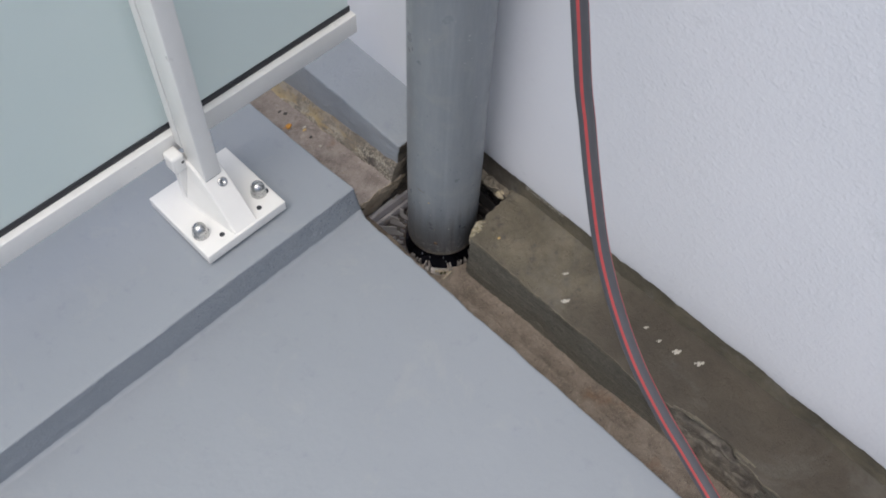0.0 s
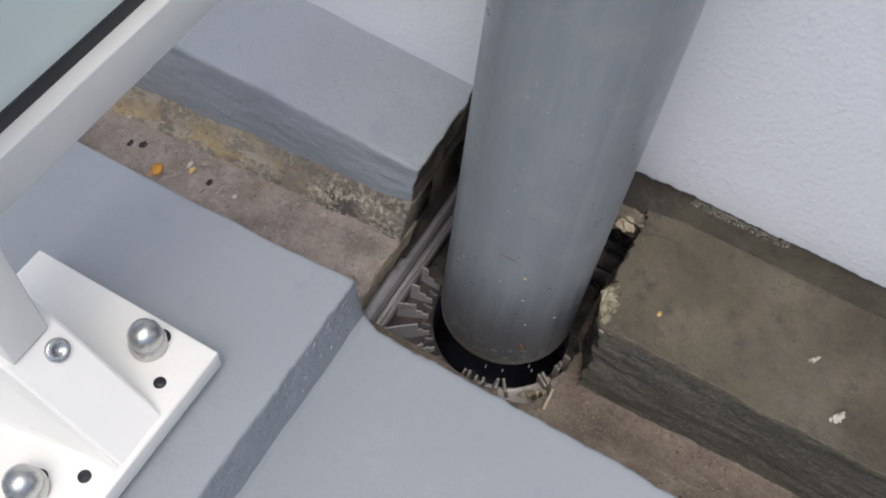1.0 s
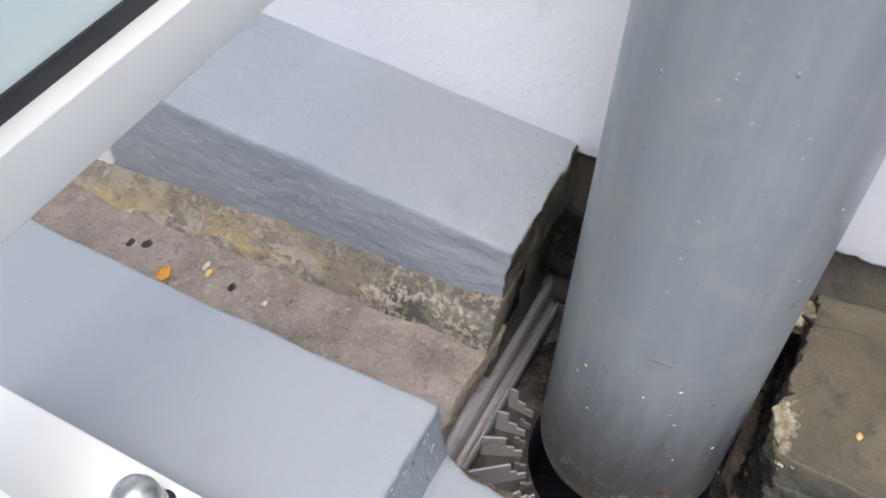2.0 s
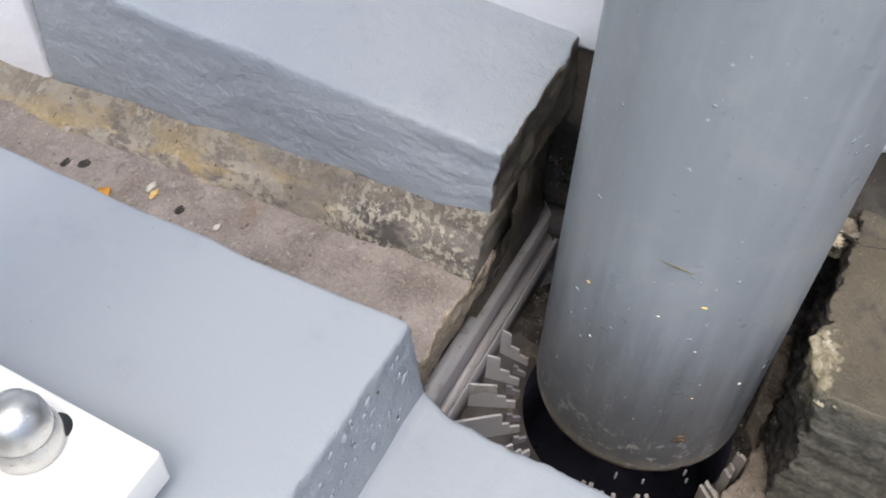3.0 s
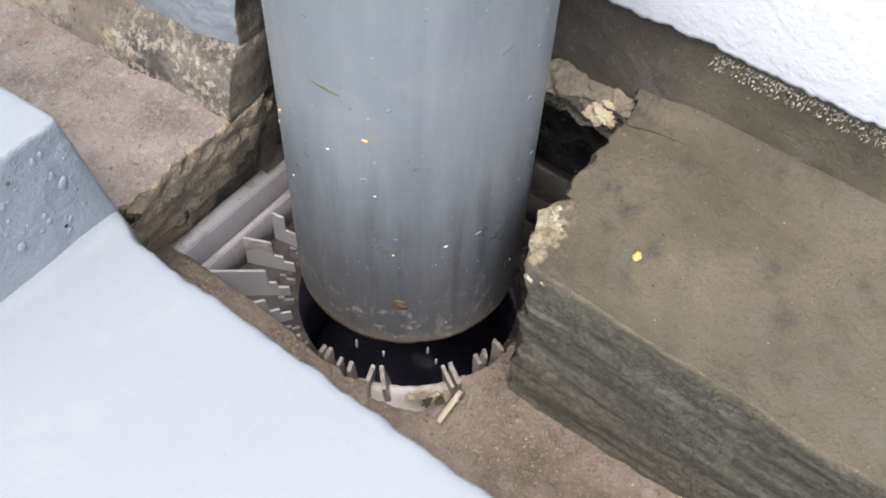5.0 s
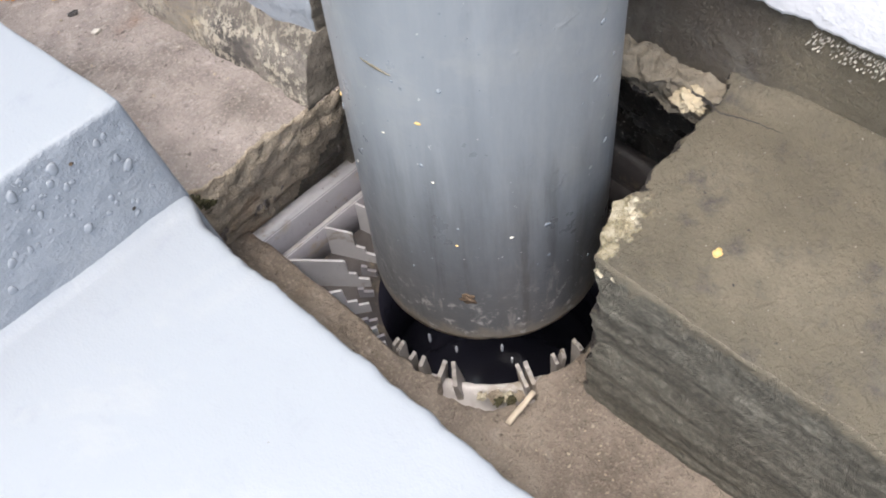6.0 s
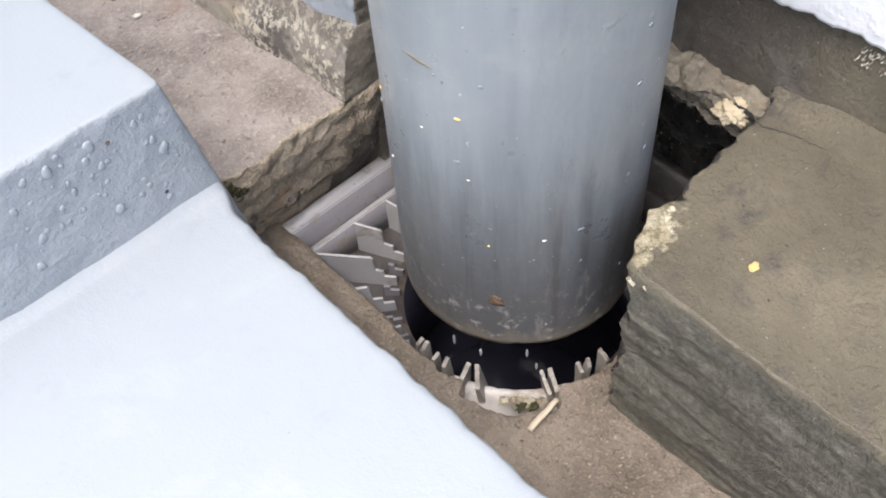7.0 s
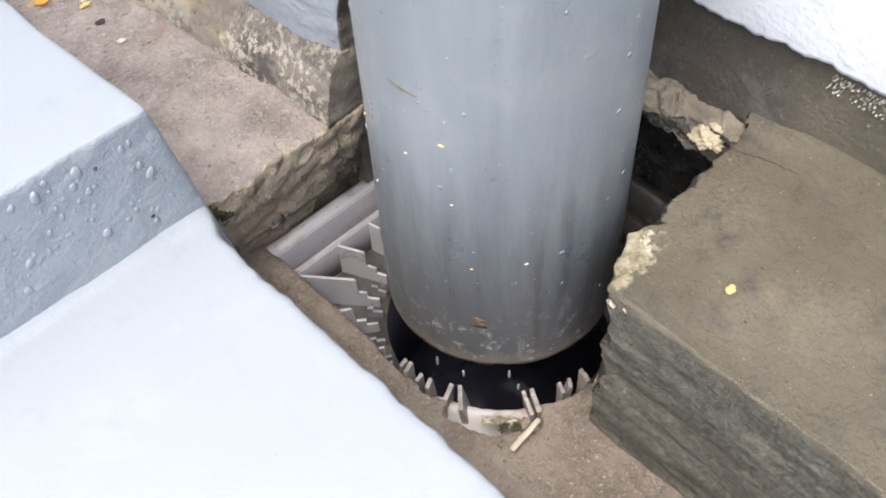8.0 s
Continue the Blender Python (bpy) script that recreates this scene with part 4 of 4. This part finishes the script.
def build_post():
    post = thing("railing_post", (-0.276, 0.18, 0.072), "white powder-coated railing post on a bolted base plate", "railing post")
    bm = bevel_box((-0.3452, 0.1125, 0.0705), (-0.2088, 0.2497, PLATE_Z), 0.0016)
    plate = part("base_plate", bm, WHITE_METAL, post)
    # wedge-shaped gusset that carries the foot of the upright
    bm = bmesh.new()
    rows = []
    for y, h, out in ((0.1165, 0.0, 0.0), (0.13, 0.0135, 0.001), (0.145, 0.0295, 0.003), (0.16, 0.0455, 0.006), (0.175, 0.061, 0.009), (0.192, 0.072, 0.012), (0.21, 0.078, 0.014), (0.222, 0.079, 0.014)):
        z = PLATE_Z + h
        foot = PLATE_Z - 0.002
        rows.append([bm.verts.new(p) for p in ((-0.2975 - out, y, foot), (-0.2965 - out * 0.75, y, foot + 0.0022 + h * 0.05), (-0.2945 - out * 0.15, y, foot + 0.002 + h * 0.6), (-0.2935, y, z - 0.0012), (-0.2918, y, z + 0.0003), (-0.2585, y, z + 0.0003), (-0.2567, y, z - 0.0012), (-0.2552, y, foot))])
    for a, b in zip(rows, rows[1:]):
        for q in range(8):
            bm.faces.new((a[q], a[(q + 1) % 8], b[(q + 1) % 8], b[q]))
    bm.faces.new(rows[0][::-1])
    bm.faces.new(rows[-1])
    bmesh.ops.recalc_face_normals(bm, faces=bm.faces[:])
    part("gusset", bm, WHITE_METAL, plate, smooth=False)
    for x, y in ((-0.329, 0.1495), (-0.2265, 0.150)):
        z = PLATE_Z
        bm = lathe([(0, z), (0.0108, z), (0.0114, z + 0.001), (0.0114, z + 0.006), (0.0102, z + 0.0095)], 40, (x, y, 0))
        bm2 = lathe([(0.0101, z + 0.0092), (0.0101, z + 0.013), (0.0096, z + 0.0165), (0.0079, z + 0.020), (0.0052, z + 0.0223), (0.0022, z + 0.0233), (0, z + 0.0235)], 40, (x, y, 0))
        me = bpy.data.meshes.new("tmp")
        bm2.to_mesh(me)
        bm2.free()
        bm.from_mesh(me)
        bpy.data.meshes.remove(me)
        part("cap_nut", bm, STEEL, plate, "stainless steel domed cap nut")
    for x, y in ((-0.308, 0.1295), (-0.2425, 0.1295)):
        part("screw_hole", lathe([(0, PLATE_Z - 0.003), (0.0038, PLATE_Z - 0.003), (0.0038, PLATE_Z + 0.0003), (0, PLATE_Z + 0.0003)], 28, (x, y, 0)), RUBBER, plate, "dark open screw hole")
    for x, y in ((-0.3215, 0.150), (-0.2185, 0.147)):
        part("screw_hole", lathe([(0, PLATE_Z - 0.003), (0.0055, PLATE_Z - 0.003), (0.0055, PLATE_Z + 0.0004), (0, PLATE_Z + 0.0004)], 28, (x, y, 0)), RUBBER, plate, "dark bolt slot")
    bm = lathe([(0, -0.001), (0.0068, -0.001), (0.0068, 0.0018), (0.006, 0.0026), (0.0028, 0.0026), (0.0024, 0.0006), (0, 0.0006)], 32)
    bm.transform(Matrix.Translation((-0.2690, 0.1655, PLATE_Z + 0.0515)) @ Matrix.Rotation(radians(46), 4, "X"))
    part("socket_screw", bm, STEEL, plate, "steel socket screw")

    # upright, cut at its foot to the slope of the gusset
    bm = bmesh.new()
    bmesh.ops.create_cube(bm, size=1)
    for v in bm.verts:
        front = v.co.y < 0
        foot = 0.1495 if front else 0.168
        v.co = Vector((-0.2894 if v.co.x < 0 else -0.2633, 0.1725 if front else 0.2125, foot if v.co.z < 0 else 1.05))
    bmesh.ops.bevel(bm, geom=bm.edges[:], offset=0.0014, segments=2, profile=0.6, affect="EDGES")
    upright = part("upright", bm, WHITE_METAL, post)
    part("groove", bevel_box((-0.2884, 0.2123, 0.172), (-0.2640, 0.2139, 1.049), 0.0002, 1), RUBBER, upright, "dark shadow gap")
    part("side_cover", bevel_box((-0.2898, 0.2138, 0.186), (-0.2628, 0.2292, 1.048), 0.001), WHITE_METAL, upright)
    bm = bmesh.new()
    bmesh.ops.create_cube(bm, size=1)
    for v in bm.verts:
        front = v.co.y < 0
        z = 0.1492 if front else 0.1677
        v.co = Vector((-0.2884 if v.co.x < 0 else -0.2643, 0.1735 if front else 0.2118, z + 0.002 if v.co.z > 0 else z - 0.010))
    part("foot_joint", bm, RUBBER, upright, "dark joint at the foot", smooth=False)

    # pivot shoe that carries the bottom rail
    bm = bevel_box((-0.3125, 0.2065, 0.153), (-0.2925, 0.2300, 0.1835), 0.0045, 3)
    shoe = part("pivot_shoe", bm, WHITE_METAL, post)
    part("shoe_stem", bevel_box((-0.3075, 0.2095, 0.0875), (-0.2945, 0.2215, 0.156), 0.0015), WHITE_METAL, shoe)
    bm = lathe([(0, 0), (0.0022, 0), (0.0022, 0.0006), (0, 0.0006)], 20)
    bm.transform(Matrix.Translation((-0.2975, 0.2066, 0.171)) @ Matrix.Rotation(math.pi / 2, 4, "X"))
    part("pin", bm, RUBBER, shoe, "dark pin hole")
    return post


def build_panel():
    panel = thing("glass_panel", (-0.9, 0.24, RAIL_Z0), "frosted greenish glass railing panel in a white frame", "glass panel")
    X1 = 0.040
    part("bottom_rail", bevel_box((-2.2, RAIL_Y0, RAIL_Z0), (X1, RAIL_Y1, RAIL_Z1), 0.0012), WHITE_METAL, panel)
    part("gasket", bevel_box((-2.2, 0.2408, RAIL_Z1 - 0.003), (X1 - 0.002, 0.2435, RAIL_Z1 + 0.010), 0.0008), RUBBER, panel, "black rubber glazing gasket")
    part("pane", bevel_box((-2.2, 0.2428, RAIL_Z1 - 0.01), (X1 - 0.004, 0.2508, 1.03), 0.0008), GLASS, panel).visible_shadow = False
    return panel


build_post()
build_panel()


# ---- the garden hose ----
def build_hose():
    hose = thing("garden_hose", (-0.1, -0.32, 0.3), "dark grey rubber garden hose with red stripes", "hose")
    pts = [(0.0655, 0.06, 1.75), (0.045, -0.02, 1.35), (0.0, -0.09, 1.02), (-0.04, -0.16, 0.76), (-0.059, -0.229, 0.531), (-0.065, -0.256, 0.458), (-0.076, -0.287, 0.392), (-0.089, -0.324, 0.326),
           (-0.101, -0.367, 0.270), (-0.114, -0.419, 0.221), (-0.123, -0.474, 0.181), (-0.129, -0.522, 0.153), (-0.137, -0.575, 0.125), (-0.16, -0.70, 0.07), (-0.20, -0.86, 0.028), (-0.27, -1.05, 0.0088), (-0.42, -1.3, 0.0088), (-0.75, -1.55, 0.0088)]
    bm, sides = sweep(spline(pts, 10), 0.0088, 36)
    sides = list(sides)
    # four moulded stripes, each a strip of its own beside the grey rubber
    for stripe in range(5):
        strip = bm.copy()
        strip.faces.ensure_lookup_table()
        wanted = [(k // 9 == stripe and k % 9 in (1, 2)) if stripe < 4 else k % 9 not in (1, 2) for k in sides]
        drop = [f for f, keep in zip(strip.faces, wanted) if not keep]
        bmesh.ops.delete(strip, geom=drop, context="FACES")
        if stripe < 4:
            part("stripe", strip, HOSE_RED, hose, "red moulded stripe")
        else:
            part("tube", strip, HOSE_GREY, hose)
    bm.free()
    return hose


build_hose()


# ---- crumbs, flakes and stains ----
def crumb(name, at, size, mat, label, category, group="", seed=1, flat=1.0, detail=3, rough=0.4):
    ob = link_bm(name, lump((0, 0, 0), size, seed, flat, detail, rough), mat)
    ob.matrix_basis = Matrix.Translation(at)
    return tagged(ob, label, category, group)


def ledge_top(x):
    return 0.005 + 0.014 * (x + 0.022) / 0.1


crumb("foam_lump", (0.066, -0.058, 0.0125), (0.0058, 0.0070, 0.0048), FOAM, "cream foam lump stuck on the broken ledge", "foam", seed=7, detail=5, rough=0.55)
for i, (x, y, z, s) in enumerate(((-0.019, -0.079, -0.001, 0.003), (-0.012, -0.078, 0.003, 0.0026), (-0.004, -0.083, 0.0055, 0.0022), (0.0, -0.075, 0.006, 0.0028), (-0.015, -0.084, 0.003, 0.002),
                               (0.006, -0.0725, 0.0085, 0.0022), (0.0095, -0.0715, 0.009, 0.0018), (-0.0085, -0.0765, 0.0045, 0.0030), (-0.0165, -0.0825, 0.002, 0.0024), (0.003, -0.0765, 0.0072, 0.002), (-0.0195, -0.0855, 0.001, 0.0019))):
    crumb("lime_crumb", (x, y, z), (s, s * 0.8, s * 0.6), LIME, "pale crumbling lime on the broken ledge corner", "mortar crumb", "crumbs on the ledge corner", seed=i + 11, detail=3, rough=0.9)
for i, (x, y, s, m, w) in enumerate(((0.008, -0.1105, 0.0021, CHIP_YELLOW, "small yellow grit grain on the damp ledge"), (0.0735, -0.089, 0.0009, CHIP_WHITE, "tiny white paint flake on the damp ledge"))):
    crumb("grit_grain", (x, y, ledge_top(x) + s * 0.3), (s, s * 0.85, s * 0.6), m, w, "grit", seed=i + 30)
flakes = []
for x, y, s in ((-0.0015, -0.251, 0.0042), (0.031, -0.222, 0.003), (0.0535, -0.448, 0.0045), (0.0455, -0.361, 0.0024), (0.046, -0.415, 0.0045), (0.042, -0.387, 0.0025)):
    flakes += [(x, y, s * 0.8), (x + s * 0.9, y - s * 0.6, s * 0.5), (x - s * 0.7, y + s * 0.9, s * 0.35)]
for i, (x, y, s) in enumerate(flakes):
    crumb("paint_flake", (x, y, ledge_top(x) + 0.0005), (s, s * 0.7, 0.0007), CHIP_WHITE, "white paint flake splashed on the brown ledge", "paint flake", "paint flakes on the ledge", seed=i + 40, detail=3, rough=1.1)
crumb("paint_flake", (-0.0578, 0.224, channel_height(0.224) + 0.001), (0.0024, 0.0018, 0.0012), CHIP_WHITE, "white paint flake in the kerb channel", "paint flake", seed=60)
crumb("orange_stain", (-0.0688, 0.2935, channel_height(0.2935) + 0.0003), (0.0080, 0.0045, 0.0006), ORANGE, "bright orange stain on the channel bed", "stain", seed=61, rough=0.8)
for i, (x, y, m) in enumerate(((-0.0506, 0.2731, CHIP_WHITE), (-0.0542, 0.2684, CHIP_YELLOW))):
    crumb("leaf_flake", (x, y, channel_height(y) + 0.0018 * fbm((x, y, 0), 30, 4) + 0.0008), (0.0034, 0.0018, 0.0008), m, "pale curled flake lying in the kerb channel", "flake", "flakes in the channel", seed=64 + i, rough=0.7)
for i, (x, y, s) in enumerate(((-0.0525, 0.3185, 0.004), (-0.057, 0.3285, 0.0034), (-0.0562, 0.25, 0.0032))):
    crumb("pit", (x, y, channel_height(y) + 0.0018 * fbm((x, y, 0), 30, 4) + 0.0002), (s, s * 0.7, 0.0005), PITCH, "small dark pit in the channel bed", "pit", "pits in the channel bed", seed=70 + i, rough=0.5)
for i, (x, y, z, s) in enumerate(((-0.0985, 0.0875, -0.016, 0.0035), (-0.094, 0.0885, -0.021, 0.003), (-0.101, 0.084, -0.012, 0.003), (-0.089, 0.0895, -0.026, 0.0025), (-0.055, -0.0545, -0.0855, 0.0022), (-0.051, -0.0585, -0.085, 0.002))):
    crumb("moss_tuft", (x, y, z), (s, s * 0.6, s * 0.7), MOSS, "dark olive moss in the gutter corner", "moss", "moss tufts by the drain", seed=80 + i, detail=4, rough=1.0)
stick = link_bm("wood_splinter", block(lines(-0.0095, 0.0095, 6), [-0.0012, 0.0012], [-0.0008, 0.0008], 0, lambda p: p + Vector((0, 0.0004 * noise.noise(p * 400), 0))), WOOD)
stick.matrix_basis = Matrix.Translation((-0.0525, -0.0655, -0.0815)) @ Matrix.Rotation(0.05, 4, "Z") @ Matrix.Rotation(-0.1, 4, "Y")
tagged(stick, "pale wood splinter lying by the drain", "splinter")


for x, z, m, w in ((-0.1375, 0.05, RUST, "tiny rusty speck stuck on the wet kerb face"), (-0.1246, 0.0135, PITCH, "tiny black speck stuck on the wet kerb face")):
    crumb("grit_grain", (x, KERB_Y - 0.0012 - 0.002 * (1 - z / 0.062) + 0.0012 * fbm((x, 0, z), 16, 3), z), (0.0009, 0.0005, 0.0008), m, w, "grit", seed=x * 900, detail=2)


# water beads on the kerb's face
def beads(name, spots, mat, label):
    """Many small water drops in one mesh: place, three axes."""
    ball = bmesh.new()
    bmesh.ops.create_icosphere(ball, subdivisions=2, radius=1)
    base = [v.co.copy() for v in ball.verts]
    tris = [[v.index for v in f.verts] for f in ball.faces]
    ball.free()
    verts, faces = [], []
    for i, m in enumerate(spots):
        k = len(verts)
        verts += [m @ (v * (1 + 0.45 * noise.noise(v * 0.9 + Vector((i * 3.7, 0, i))))) for v in base]
        faces += [[i + k for i in f] for f in tris]
    me = bpy.data.meshes.new(name)
    me.from_pydata(verts, [], faces)
    me.shade_smooth()
    me.materials.append(mat)
    return tagged(new(name, me), label, "water drops", kind="stuff")


def build_beads():
    rng = random.Random(5)
    spots = []
    for i in range(900):
        x = -0.110 - 0.30 * rng.random() ** 1.2
        z = 0.010 + 0.047 * rng.random()
        s = 0.0004 + 0.0011 * rng.random() ** 5
        y = KERB_Y - 0.0010 - 0.002 * (1 - z / 0.062) + 0.0012 * fbm((x, 0, z), 16, 3)
        spots.append(Matrix.Translation((x, y, z)) @ Matrix.Rotation(rng.uniform(-0.5, 0.5), 4, "Y") @ Matrix.Diagonal((s, s * 0.3, s * rng.uniform(0.9, 1.5), 1)))
    for x, z, s in ((-0.1443, 0.0527, 0.0030), (-0.1186, 0.0341, 0.0030), (-0.1612, 0.0528, 0.0028), (-0.1475, 0.0478, 0.0022), (-0.1743, 0.0275, 0.0026), (-0.1796, 0.0164, 0.0024), (-0.1441, 0.0195, 0.0026),
                    (-0.143, 0.0426, 0.0018), (-0.1242, 0.0103, 0.0017), (-0.1702, 0.0543, 0.002), (-0.1779, 0.0449, 0.002), (-0.156, 0.0519, 0.0013), (-0.1562, 0.0387, 0.0017), (-0.1562, 0.0289, 0.0014), (-0.1569, 0.0435, 0.0013)):
        y = KERB_Y - 0.0012 - 0.002 * (1 - z / 0.062) + 0.0012 * fbm((x, 0, z), 16, 3)
        spots.append(Matrix.Translation((x, y, z)) @ Matrix.Rotation(rng.uniform(-0.4, 0.4), 4, "Y") @ Matrix.Diagonal((s * 0.75, s * 0.3, s * rng.uniform(0.9, 1.2), 1)))
    beads("kerb_drops", spots, WATER, "clear water beads on the grey kerb face")
    spots = []
    for i in range(200):
        a = rng.uniform(math.pi * 0.75, math.pi * 1.75)
        z = -0.04 + 0.30 * rng.random()
        s = 0.00025 + 0.0009 * rng.random() ** 5
        spots.append(Matrix.Translation((PIPE_R * math.cos(a), PIPE_R * math.sin(a), z)) @ Matrix.Rotation(a, 4, "Z") @ Matrix.Diagonal((s * 0.3, s * rng.uniform(0.8, 1.8), s * rng.uniform(0.7, 1.5), 1)))
    beads("pipe_drops", spots, PIPE_DROP, "clear water beads on the grey pipe")


build_beads()


# ragged crack where the ledge meets the wall, and splashes of wall paint below the torn edge
def build_crack():
    pts = spline([(0.066, -0.058, 0.0), (0.0655, -0.066, 0.0), (0.0628, -0.073, 0.0), (0.064, -0.079, 0.0), (0.066, -0.086, 0.0), (0.0668, -0.094, 0.0), (0.0685, -0.104, 0.0)], 8)
    bm = bmesh.new()
    rows = []
    for i, p in enumerate(pts):
        w = 0.00022 * (1 - i / len(pts)) * (1 + 0.9 * noise.noise((i * 0.7, 3, 0))) + 0.00006
        off = 0.0009 * noise.noise((i * 0.6, 0, 0))
        z = ledge_top(p.x) + 0.0003 + 0.0015 * fbm((p.x, p.y, 0), 22, 4)
        rows.append([bm.verts.new((p.x + off - w, p.y, z)), bm.verts.new((p.x + off + w, p.y, z + 0.0004)), bm.verts.new((p.x + off, p.y, z - 0.004))])
    for a, b in zip(rows, rows[1:]):
        for q in range(3):
            bm.faces.new((a[q], b[q], b[(q + 1) % 3], a[(q + 1) % 3]))
    bmesh.ops.recalc_face_normals(bm, faces=bm.faces[:])
    return tagged(link_bm("crack", bm, PITCH), "dark ragged crack along the damp ledge", "crack")


build_crack()
rng = random.Random(11)
bm = bmesh.new()
for i in range(420):
    y = -0.094 - 0.075 * rng.random()
    s = 0.00007 + 0.00018 * rng.random() ** 4
    bmesh.ops.create_icosphere(bm, subdivisions=1, radius=1, matrix=Matrix.Translation((WALL_X - 0.0003, y, 0.0605 - 0.008 * rng.random() ** 1.5)) @ Matrix.Rotation(rng.uniform(-0.7, 0.7), 4, 'X') @ Matrix.Diagonal((0.0010, s * rng.uniform(0.8, 3.2), s, 1)))
tagged(link_bm("paint_splashes", bm, CHIP_WHITE), "white paint splashes on the bare wall foot", "paint splashes", kind="stuff")
# drips falling from the rim
for i, (a, r, z, h) in enumerate(((228, 0.0535, -0.079, 0.0035), (233, 0.053, -0.092, 0.003), (205, 0.0535, -0.083, 0.003), (190, 0.0535, -0.082, 0.004))):
    crumb("water_drip", (r * math.cos(radians(a)), r * math.sin(radians(a)), z), (0.0007, 0.0007, h), DROP, "clear water drip under the pipe rim", "water drip", "drips under the pipe", seed=90 + i, detail=2, rough=0.2)


def build_grit():
    """Loose sand and crumbs washed along the gutter."""
    rng = random.Random(21)
    spots = []
    for i in range(380):
        if i % 3:
            x, y = rng.uniform(-0.098, -0.03), -0.075 - 0.35 * rng.random() ** 1.6
            z = bed_height(y) + 0.0016 * fbm((x, y, 0), 26, 4) + 0.04 * min(1, max(0, (-0.078 - x) / 0.03)) ** 1.5 + 0.006 * max(0.0, 1 - abs(x + 0.062) / 0.02) * min(1, max(0, (-y - 0.09) / 0.05))
        else:
            x, y = rng.uniform(-0.11, -0.03), 0.095 + 0.27 * rng.random()
            z = channel_height(y) + 0.0018 * fbm((x, y, 0), 30, 4)
        s = 0.00018 + 0.0006 * rng.random() ** 5
        spots.append(Matrix.Translation((x, y, z)) @ Matrix.Rotation(rng.uniform(0, 3), 4, "Z") @ Matrix.Diagonal((s * rng.uniform(0.8, 1.8), s, s * 0.7, 1)))
    ob = beads("grit", spots, SILT, "pale loose grit scattered in the gutter")
    ob["category"] = "grit"


build_grit()

for i, (x, y, s) in enumerate(((-0.0535, -0.050, 0.0026), (-0.049, -0.0555, 0.003), (-0.0455, -0.0585, 0.0024), (-0.057, -0.046, 0.0022), (-0.0515, -0.0525, 0.002))):
    crumb("silt_crumb", (x, y, -0.0885), (s, s * 0.9, s * 0.8), LIME if i % 2 else SILT, "dirty pale crumb lodged in the drain lip", "mortar crumb", "crumbs in the drain lip", seed=120 + i, detail=3, rough=0.8)
